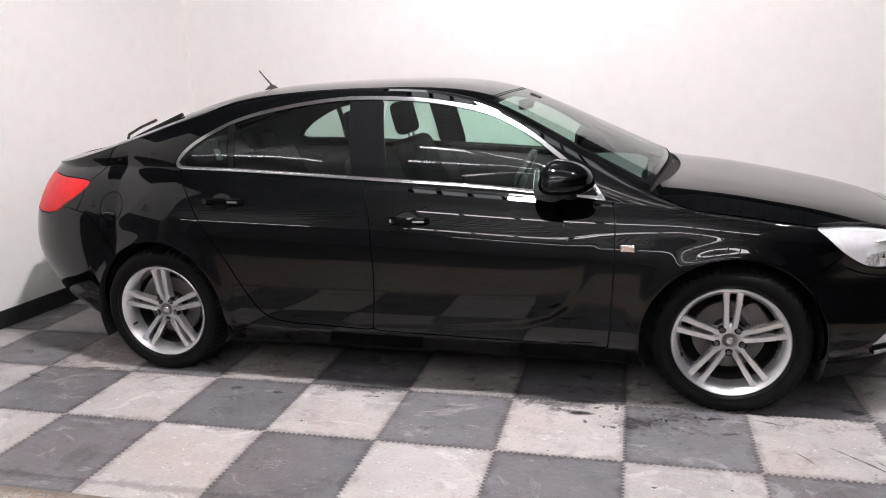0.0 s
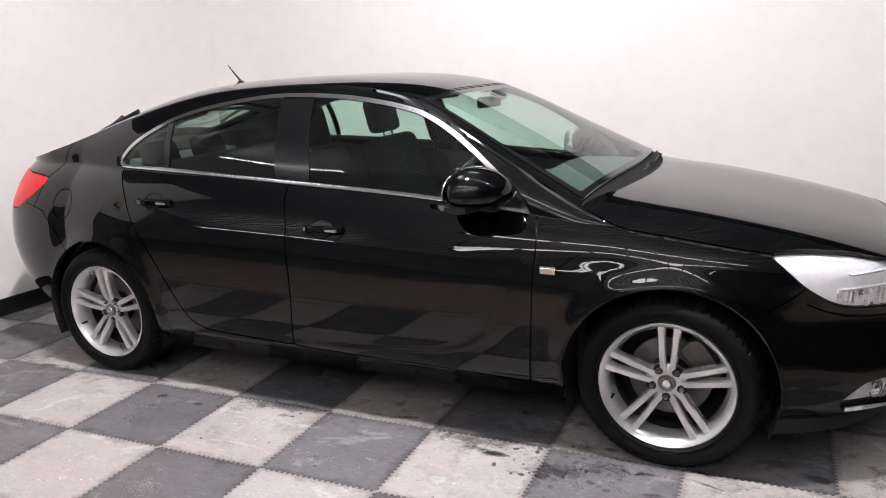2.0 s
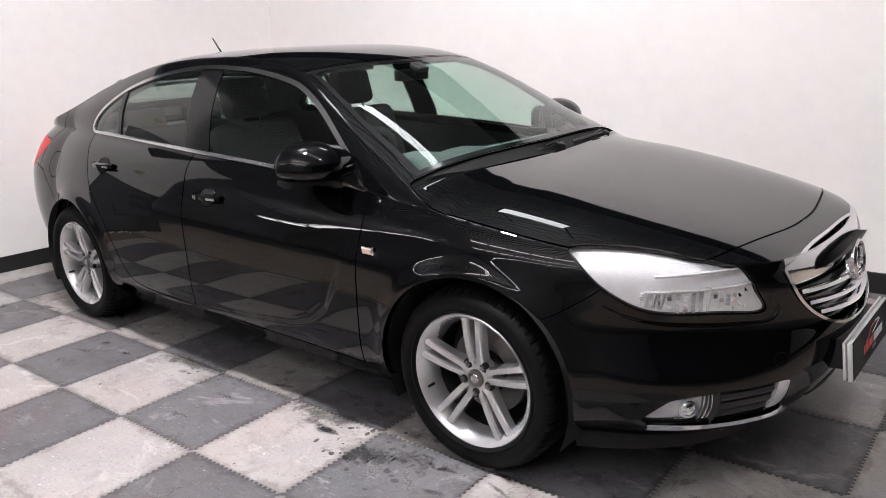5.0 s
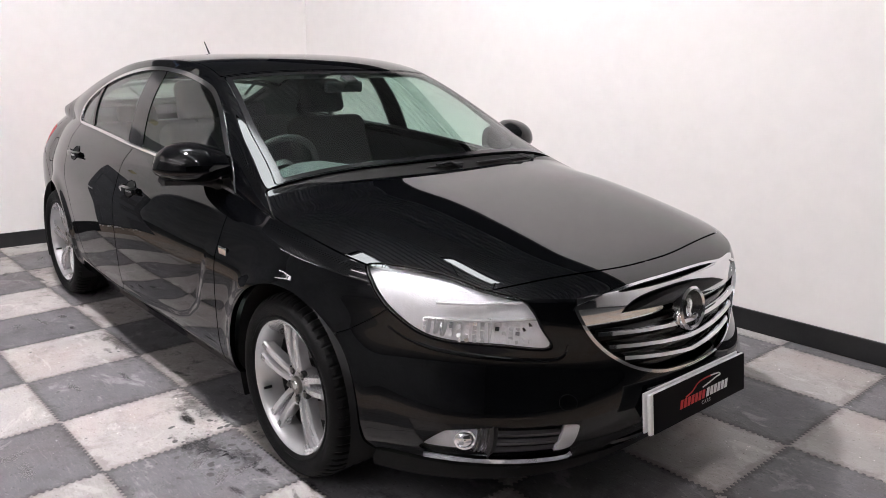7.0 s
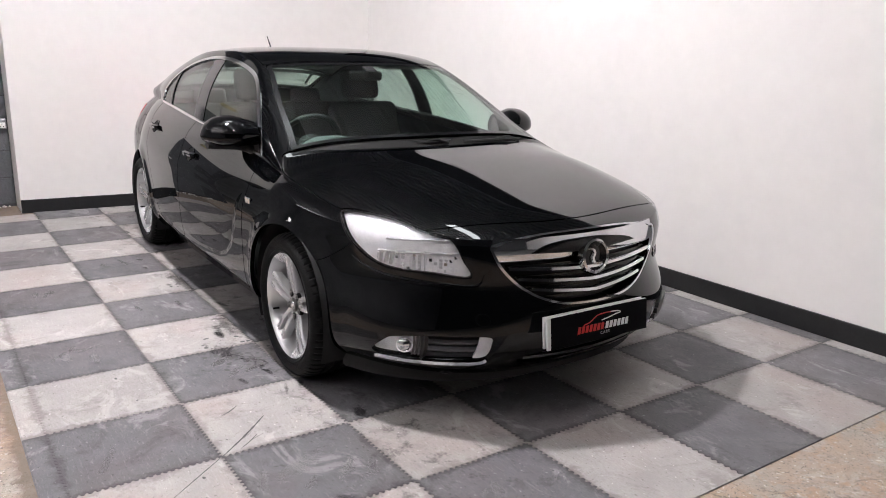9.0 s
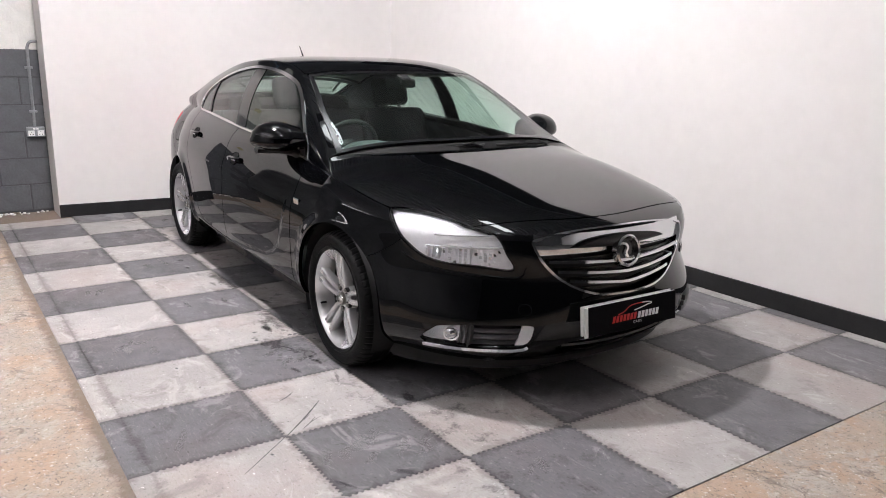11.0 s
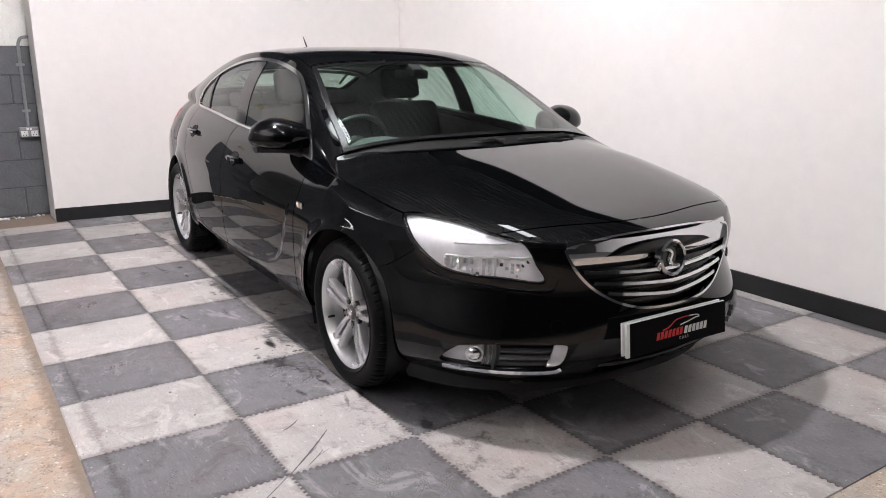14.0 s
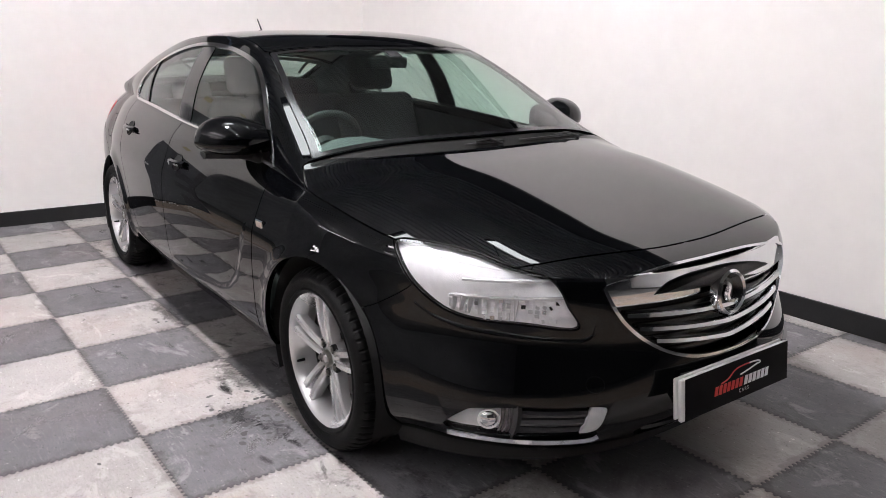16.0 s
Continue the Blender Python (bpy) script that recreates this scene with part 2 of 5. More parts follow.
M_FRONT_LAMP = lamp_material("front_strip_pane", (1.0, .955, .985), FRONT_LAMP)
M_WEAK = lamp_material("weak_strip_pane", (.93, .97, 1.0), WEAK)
M_ROOF_FILL = lamp_material("upper_strip_pane", (1.0, .955, .985), ROOF_FILL)
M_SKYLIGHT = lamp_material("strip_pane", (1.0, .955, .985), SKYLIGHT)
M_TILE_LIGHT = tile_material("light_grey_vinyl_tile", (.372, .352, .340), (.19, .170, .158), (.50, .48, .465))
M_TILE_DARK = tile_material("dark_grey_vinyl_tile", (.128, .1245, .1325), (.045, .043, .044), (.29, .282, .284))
M_STAIN = material("dark_oil_stain", (.05, .048, .048), .4, vary=.4, scale=60)
# the shade inside the rim is put into this dark colour
M_BARREL = material("dirty_wheel_barrel", (.022, .021, .02), .7, 0, vary=.3, scale=30)

# ---- building helpers ----
def mesh_object(name, verts, faces, mat, parent=None, smooth=True, normals=None, label=""):
    me = bpy.data.meshes.new(name)
    me.from_pydata([tuple(map(float, v)) for v in verts], [], [tuple(f) for f in faces])
    me.update()
    if smooth:
        me.polygons.foreach_set("use_smooth", [True] * len(me.polygons))
    if normals is not None:
        me.normals_split_custom_set_from_vertices([tuple(map(float, n)) for n in normals])
    me.materials.append(mat)
    ob = new(name, me)
    if parent:
        ob.parent = parent
    if label:
        tagged(ob, label)
    return ob


def part(name, bm, mat, parent, label="", smooth=False, m=None):
    """Links a bmesh as one mesh object under a thing or part; edges sharper than 35 degrees stay sharp."""
    if m is not None:
        bmesh.ops.transform(bm, matrix=m, verts=bm.verts)
    bmesh.ops.recalc_face_normals(bm, faces=bm.faces)
    if smooth:
        for f in bm.faces:
            f.smooth = True
        for e in bm.edges:
            e.smooth = len(e.link_faces) == 2 and e.calc_face_angle(0) < radians(38)
    me = bpy.data.meshes.new(name)
    bm.to_mesh(me)
    bm.free()
    me.materials.append(mat)
    ob = new(name, me)
    if parent:
        ob.parent = parent
    if label:
        tagged(ob, label)
    return ob


def box(x0, x1, y0, y1, z0, z1, bevel=0.0, seg=2):
    bm = bmesh.new()
    bmesh.ops.create_cube(bm, size=1, matrix=Matrix.Translation(((x0 + x1) / 2, (y0 + y1) / 2, (z0 + z1) / 2)) @ Matrix.Diagonal((x1 - x0, y1 - y0, z1 - z0, 1)))
    if bevel:
        bmesh.ops.bevel(bm, geom=list(bm.edges), offset=bevel, segments=seg, affect="EDGES", profile=.5)
    return bm


def add_box(bm, *a, bevel=0.0):
    b = box(*a, bevel=bevel)
    me = bpy.data.meshes.new("tmp")
    b.to_mesh(me)
    b.free()
    bm.from_mesh(me)
    bpy.data.meshes.remove(me)
    return bm


def lathe(profile, n=48, axis="y"):
    """Turns (radius, along) pairs round an axis."""
    bm = bmesh.new()
    rings = []
    for r, h in profile:
        ring = []
        for i in range(n):
            a = 2 * math.pi * i / n
            c, s = r * math.cos(a), r * math.sin(a)
            ring.append(bm.verts.new((c, h, s) if axis == "y" else (c, s, h) if axis == "z" else (h, c, s)))
        rings.append(ring)
    for p, q in zip(rings, rings[1:]):
        for i in range(n):
            bm.faces.new((p[i], p[(i + 1) % n], q[(i + 1) % n], q[i]))
    for ring, flip in ((rings[0], 1), (rings[-1], 0)):
        if profile[0] != profile[-1] and Vector(ring[0].co - ring[n // 2].co).length > 1e-4:
            bm.faces.new(ring[::-1] if flip else ring)
    bmesh.ops.remove_doubles(bm, verts=bm.verts, dist=1e-5)
    return bm


def tube(points, radius, n=8, closed=False, taper=None):
    """A round bar along points."""
    bm = bmesh.new()
    pts = [Vector(p) for p in points]
    rings, up = [], None
    for i, p in enumerate(pts):
        a, b = pts[i - 1] if (i or closed) else p, pts[(i + 1) % len(pts)] if (i + 1 < len(pts) or closed) else p
        d = (b - a).normalized()
        if up is None:
            up = d.orthogonal().normalized()
        up = (up - d * up.dot(d)).normalized()
        side = d.cross(up)
        r = radius * (taper[i] if taper else 1)
        rings.append([bm.verts.new(p + r * (math.cos(2 * math.pi * k / n) * up + math.sin(2 * math.pi * k / n) * side)) for k in range(n)])
    for i in range(len(rings) - (0 if closed else 1)):
        p, q = rings[i], rings[(i + 1) % len(rings)]
        for k in range(n):
            bm.faces.new((p[k], p[(k + 1) % n], q[(k + 1) % n], q[k]))
    if not closed:
        bm.faces.new(rings[0][::-1])
        bm.faces.new(rings[-1])
    return bm


def prism(outline, depth, bevel=0.0):
    """A flat outline of (x, z) pairs in the plane y = 0, thickened to y = depth."""
    bm = bmesh.new()
    front = [bm.verts.new((x, 0, z)) for x, z in outline]
    back = [bm.verts.new((x, depth, z)) for x, z in outline]
    bm.faces.new(front)
    bm.faces.new(back[::-1])
    n = len(front)
    for i in range(n):
        bm.faces.new((front[i], back[i], back[(i + 1) % n], front[(i + 1) % n]))
    bmesh.ops.recalc_face_normals(bm, faces=bm.faces)
    if bevel:
        bmesh.ops.bevel(bm, geom=list(bm.edges), offset=bevel, segments=2, affect="EDGES", profile=.5)
    return bm


def smooth_line(points, per=6, closed=False):
    """Catmull-Rom through points of any dimension."""
    p = [np.array(q, float) for q in points]
    n, out = len(p), []
    for i in range(n if closed else n - 1):
        if closed:
            a, b, c, d = p[i - 1], p[i], p[(i + 1) % n], p[(i + 2) % n]
        else:
            a, b, c, d = p[max(i - 1, 0)], p[i], p[i + 1], p[min(i + 2, n - 1)]
        for k in range(per):
            t = k / per
            out.append(.5 * (2 * b + (c - a) * t + (2 * a - 5 * b + 4 * c - d) * t * t + (3 * b - a - 3 * c + d) * t ** 3))
    if not closed:
        out.append(p[-1])
    return [tuple(q) for q in out]

# ---- the room ----
def structure(name, bm, mat, label, category, smooth=False):
    return tagged(part(name, bm, mat, None, smooth=smooth), label, category, kind="structure")


# unseen outer floor, added darker so that the paint mirrors less of it
structure("floor_workshop", box(-14, 16, -16, 8, -.30, -.010), M_WORKFLOOR, "unseen floor beyond the bay, dark to dim the car's reflections", "floor")
ground = structure("floor", box(-5.5, 3.6, -3.6, 1.95, -.25, -.006), M_CONCRETE, "worn beige and grey concrete workshop floor", "floor")
structure("wall_north", box(-4.655, EAST, NORTH, NORTH + .12, -.006, WALL_TOP), M_WALL, "smooth white painted partition wall behind the car", "wall")


def slab(corners, z0, z1, bevel=0.0):
    """An upright block on a four-cornered plan."""
    bm = bmesh.new()
    lo, hi = [bm.verts.new((x, y, z0)) for x, y in corners], [bm.verts.new((x, y, z1)) for x, y in corners]
    bm.faces.new(lo[::-1]), bm.faces.new(hi)
    for i in range(4):
        bm.faces.new((lo[i], lo[(i + 1) % 4], hi[(i + 1) % 4], hi[i]))
    if bevel:
        bmesh.ops.bevel(bm, geom=list(bm.edges), offset=bevel, segments=2, affect="EDGES", profile=.5)
    return bm


def west_x(y):
    """Face of the west wall at y."""
    return WEST_END + (WEST - WEST_END) * (y - WEST_Y) / (NORTH - WEST_Y)


structure("wall_west", slab([(-4.655, WEST_Y), (WEST_END, WEST_Y), (WEST, NORTH), (-4.655, NORTH)], -.006, WALL_TOP), M_WALL, "smooth white painted partition wall at the car's tail", "wall")

# ---- the building round it, unseen but for reflections: roof sheets, light strips, far walls ----
def corrugated(y0, y1, x0, x1, z, pitch=.20, depth=.15):
    """Trapezoid roof sheet; the ribs run along x."""
    bm = bmesh.new()
    n = max(1, round((y1 - y0) / pitch))
    pitch = (y1 - y0) / n
    prof = []
    for i in range(n):
        a = y0 + i * pitch
        prof += [(a, 0), (a + pitch * .5, 0), (a + pitch * .55, depth), (a + pitch * .95, depth)]
    prof.append((y1, 0))
    lo = [bm.verts.new((x0, y, z + h)) for y, h in prof]
    hi = [bm.verts.new((x1, y, z + h)) for y, h in prof]
    for i in range(len(prof) - 1):
        bm.faces.new((lo[i], lo[i + 1], hi[i + 1], hi[i]))
    return bm


# out of view; placed by the streaks mirrored in the car
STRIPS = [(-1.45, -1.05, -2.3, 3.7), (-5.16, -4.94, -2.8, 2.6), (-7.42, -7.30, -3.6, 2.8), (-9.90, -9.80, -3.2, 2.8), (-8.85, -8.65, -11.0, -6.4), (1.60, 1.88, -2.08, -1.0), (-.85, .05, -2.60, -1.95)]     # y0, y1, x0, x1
# invented drop, so that the panes also brighten the roof sheets
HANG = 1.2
roof = corrugated(SOUTH, 6.0, -12, 12, CEILING)
structure("ceiling", roof, M_CLADDING, "grey corrugated metal roof sheets of the workshop", "ceiling")
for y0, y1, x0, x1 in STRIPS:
    lamp = tagged(new("strip_light"), "unseen light strip hung low to light the roof sheets and the car", "strip light", group="strip lights")
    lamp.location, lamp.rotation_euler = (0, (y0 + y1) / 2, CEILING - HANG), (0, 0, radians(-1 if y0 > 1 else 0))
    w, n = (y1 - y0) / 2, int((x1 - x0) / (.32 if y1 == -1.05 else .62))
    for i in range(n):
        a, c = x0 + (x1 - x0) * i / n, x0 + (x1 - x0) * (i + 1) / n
        # far stronger panes, set by the car's two shadow edges on the floor
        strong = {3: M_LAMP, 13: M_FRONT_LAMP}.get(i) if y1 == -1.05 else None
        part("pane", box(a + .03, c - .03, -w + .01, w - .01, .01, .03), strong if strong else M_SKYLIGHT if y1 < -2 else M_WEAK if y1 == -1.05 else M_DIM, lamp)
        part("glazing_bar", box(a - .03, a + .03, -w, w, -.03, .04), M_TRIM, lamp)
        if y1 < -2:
            # invented fill panes and their tray: extra glow for the roof sheets
            part("upper_pane", box(a + .03, c - .03, -.12, .12, .045, .06), M_ROOF_FILL, lamp)
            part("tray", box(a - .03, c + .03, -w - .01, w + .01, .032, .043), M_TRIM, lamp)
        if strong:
            # invented lid that keeps the strong panes' light off the roof sheets
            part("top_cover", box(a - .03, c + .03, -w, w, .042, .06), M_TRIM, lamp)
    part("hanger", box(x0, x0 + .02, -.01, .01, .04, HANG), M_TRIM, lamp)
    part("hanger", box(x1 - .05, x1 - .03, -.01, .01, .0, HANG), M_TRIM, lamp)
# invented closing walls; their tones set what the paint mirrors
structure("wall_east", box(EAST, EAST + .2, SOUTH, 6, -.25, CEILING), M_FARWALL, "unseen far workshop wall, dark for the car's reflections", "wall")
structure("wall_south", box(-12, EAST, SOUTH - .2, SOUTH, -.25, CEILING), M_PALEWALL, "unseen far workshop wall, paler for the car's reflections", "wall")
structure("wall_far_north", box(-12, EAST, 6, 6.2, -.25, CEILING), M_FARWALL, "unseen far workshop wall, dark for the car's reflections", "wall")
structure("wall_far_west", box(-12.2, -12, SOUTH, 6, -.25, CEILING), M_PALEWALL, "unseen far workshop wall, paler for the car's reflections", "wall")


# ---- body surface of the car: x ahead of the front axle, y to the left, z up ----
def spline(pts):
    """Natural cubic through (x, value) pairs, as a function of an array."""
    p = np.array(sorted(pts), float)
    x, y, n = p[:, 0], p[:, 1], len(p)
    h = np.diff(x)
    A, r = np.eye(n), np.zeros(n)
    for i in range(1, n - 1):
        A[i, i - 1:i + 2] = h[i - 1], 2 * (h[i - 1] + h[i]), h[i]
        r[i] = 6 * ((y[i + 1] - y[i]) / h[i] - (y[i] - y[i - 1]) / h[i - 1])
    m = np.linalg.solve(A, r)

    def f(q):
        q = np.clip(np.asarray(q, float), x[0], x[-1])
        i = np.clip(np.searchsorted(x, q) - 1, 0, n - 2)
        a, b = x[i + 1] - q, q - x[i]
        return (m[i] * a ** 3 + m[i + 1] * b ** 3) / (6 * h[i]) + (y[i] / h[i] - m[i] * h[i] / 6) * a + (y[i + 1] / h[i] - m[i + 1] * h[i] / 6) * b
    return f


X_FRONT, X_REAR = -0.2, -3.0          # where the corners begin to close in
WHEELBASE, HUB_Z, ARCH_R = 2.737, 0.318, 0.372
# side profile: half width by the share v of the height between sill and shoulder
side_w = spline([(0, 0.845), (0.07, 0.887), (0.13, 0.920), (0.2, 0.9385), (0.35, 0.950), (0.5, 0.954), (0.62, 0.952), (0.72, 0.942), (0.8, 0.918), (0.88, 0.888), (0.95, 0.848), (1, 0.805)])
side_dw = spline([(-3.0, -.100), (-2.737, -.050), (-2.3, -.015), (-1.6, .0), (-.9, -.012), (-.45, -.02), (-.2, -.02)])
shoulder_dw = spline([(-3.0, -.02), (-2.68, -.02), (-2.2, -.015), (-1.6, 0), (-.9, .005), (-.45, .03), (-.2, .05)])
shoulder_z = spline([(-3.7, 1.03), (-3.3, 1.04), (-2.95, 1.045), (-2.68, 1.037), (-2.38, 1.027), (-1.63, .990), (-.95, .945), (-.5, .903), (0, .852), (.31, .805), (.55, .778), (.75, .757), (.915, .735)])
sill_z = spline([(-3.8, .24), (-3.4, .23), (-2.9, .18), (-2.2, .172), (-.5, .172), (0, .165), (.5, .16), (.95, .165)])
nose_x = spline([(0, .805), (.1, .878), (.2, .922), (.35, .956), (.5, .971), (.65, .966), (.8, .950), (.9, .928), (1, .890)])
nose_n = spline([(0, 2.5), (.2, 2.65), (.45, 2.4), (.7, 2.15), (.85, 2.4), (1, 2.8)])
tail_x = spline([(0, -3.66), (.2, -3.79), (.4, -3.88), (.6, -3.875), (.8, -3.825), (.93, -3.77), (1, -3.73)])
# upper edge of the side windows' panel (the roof's rim)
rail_w = spline([(-3.7, 0.645), (-3.3, 0.670), (-3, 0.650), (-2.75, 0.633), (-2.4, 0.603), (-2.1, 0.598), (-1.7, 0.588), (-1.3, 0.585), (-1.06, 0.605), (-0.7, 0.695), (-0.41, 0.758), (-0.28, 0.805), (-0.15, 0.855)])
rail_z = spline([(-3.7, 1.04), (-3.4, 1.07), (-3.1, 1.142), (-2.75, 1.25), (-2.4, 1.342), (-2.1, 1.39), (-1.7, 1.410), (-1.3, 1.386), (-1.06, 1.322), (-.7, 1.135), (-.41, .980), (-.28, .915), (-.15, .867)])
hood_z = spline([(-.28, .984), (-.2, .971), (0, .942), (.3, .890), (.6, .826), (.8, .768), (.86, .742), (.91, .715)])
roof_z = spline([(-3.68, 1.045), (-3.55, 1.08), (-3.3, 1.135), (-3.0, 1.235), (-2.75, 1.322), (-2.47, 1.398), (-2.1, 1.436), (-1.7, 1.443), (-1.35, 1.428), (-1.08, 1.380), (-.85, 1.290), (-.5, 1.130), (-.17, .975)])
bow_x = spline([(-3.7, 0), (-3.0, -.03), (-2.5, 0), (-1.7, 0), (-1.3, .025), (-1.06, .06), (-.7, .09), (-.33, .10), (0, .09), (.4, .05), (.7, .02), (.89, 0)])
COWL_X = -0.33


def blade(x, z):
    """Depth of the scooped hollow that a curved crease closes at the foot of the doors."""
    c = np.array([(-.50, .80), (-.56, .72), (-.587, .654), (-.622, .567), (-.682, .462), (-.769, .40), (-.884, .365), (-1.219, .335), (-1.6, .320), (-2.1, .315), (-2.6, .315)])
    best, sign = np.full(np.shape(x), 9.0), np.ones(np.shape(x))
    for a, b in zip(c, c[1:]):
        d = b - a
        t = np.clip(((x - a[0]) * d[0] + (z - a[1]) * d[1]) / (d @ d), 0, 1)
        r = np.hypot(x - a[0] - t * d[0], z - a[1] - t * d[1])
        s = d[1] * (x - a[0]) - d[0] * (z - a[1])
        near = r < best
        best, sign = np.where(near, r, best), np.where(near, np.sign(s), sign)
    h = np.where(sign > 0, np.exp(-best / .09), np.clip(1 - best / .02, 0, 1))
    return .008 * h * np.clip((.76 - z) / .25, 0, 1) * np.clip((x + 2.15) / .5, 0, 1) * np.clip((-.35 - x) / .1, 0, 1)


def lower_body(nx_front, nx_side, nx_rear, nv):
    """Grid of the lower shell, from the nose's middle round the side to the tail's middle; w is the distance from the middle plane."""
    v = np.linspace(0, 1, nv)[None, :]
    out = []
    a = np.linspace(0, np.pi / 2, nx_front + 1)[:-1, None]
    n = nose_n(v)
    x = X_FRONT + (nose_x(v) - X_FRONT) * np.cos(a) ** (2 / n)
    b = side_w(v) + side_dw(X_FRONT) + shoulder_dw(X_FRONT) * v ** 6
    out.append((x, b * np.sin(a) ** (2 / n), v + 0 * x))
    x = np.linspace(X_FRONT, X_REAR, nx_side + 1)[:-1, None] + 0 * v
    out.append((x, side_w(v) + side_dw(x) + shoulder_dw(x) * v ** 6, v + 0 * x))
    a = np.linspace(np.pi / 2, 0, nx_rear + 1)[:, None]
    x = X_REAR + (tail_x(v) - X_REAR) * np.cos(a) ** (2 / 2.5)
    b = side_w(v) + side_dw(X_REAR) + shoulder_dw(X_REAR) * v ** 6
    out.append((x, b * np.sin(a) ** (2 / 2.5), v + 0 * x))
    x, w, v = (np.concatenate(c) for c in zip(*out))
    z = sill_z(x) + (shoulder_z(x) - sill_z(x)) * v
    for cx in (0, -WHEELBASE):        # the arches' flared lips
        r = np.hypot(x - cx, z - HUB_Z)
        w = w + .014 * np.exp(-((r - ARCH_R) / .045) ** 2) * (z > .2) * (w > .7)
    w = w - blade(x, z) * (w > .7)
    return x, w, z


def upper_body(x, w, z, ng, nt):
    """The panel between shoulder and roof rim, and the top from rim to middle, on the shoulder ring (x, w, z)."""
    s = np.clip((-.15 - x) / .02, 0, 1) * np.clip((w - .0) / .6, 0, 1)
    rz = np.where(x < -.15, np.maximum(rail_z(x), z), z)
    rw = np.where(x < -.15, np.minimum(rail_w(x), w), w)
    g = np.linspace(0, 1, ng)[None, :]
    bulge = np.sin(g * np.pi) * .035 * np.clip((rz - z)[:, None] / .3, 0, 1)
    gw = w[:, None] + (rw - w)[:, None] * g + bulge * .9
    gz = z[:, None] + (rz - z)[:, None] * g + bulge * .3
    gx = x[:, None] + 0 * g
    t = np.linspace(1, 0, nt)[None, :]
    cx = (x + bow_x(x))[:, None]
    cz = np.where(x[:, None] > COWL_X, hood_z(cx), roof_z(cx))
    p = 3.4 + 1.3 * np.clip((x[:, None] + .4) / .4, 0, 1)
    tx = x[:, None] + (cx - x[:, None]) * (1 - t ** 2)
    tz = rz[:, None] + np.maximum(cz - rz[:, None], -.01) * (1 - t ** p)
    crease = np.clip((x[:, None] + .45) / .35, 0, 1) * np.clip((.62 - x[:, None]) / .35, 0, 1)
    tz = tz + .003 * crease * np.exp(-((t - .76) / .11) ** 2)     # raised edges of the bonnet
    return (gx, gw, gz), (tx, rw[:, None] * t, tz)


def side_at(x, z):
    """Half width of the flank at (x, z)."""
    v = (z - sill_z(x)) / (shoulder_z(x) - sill_z(x))
    return float(side_w(v) + side_dw(x) + shoulder_dw(x) * v ** 6)


def nose_at(w, z):
    """How far ahead the nose reaches at half width w and height z."""
    x = .8
    for _ in range(12):
        v = np.clip((z - sill_z(x)) / (shoulder_z(x) - sill_z(x)), 0, 1)
        n, b = nose_n(v), side_w(v) + side_dw(X_FRONT) + shoulder_dw(X_FRONT) * v ** 6
        x = X_FRONT + (nose_x(v) - X_FRONT) * max(1 - (abs(w) / b) ** n, 0) ** (1 / n)
    return float(x)


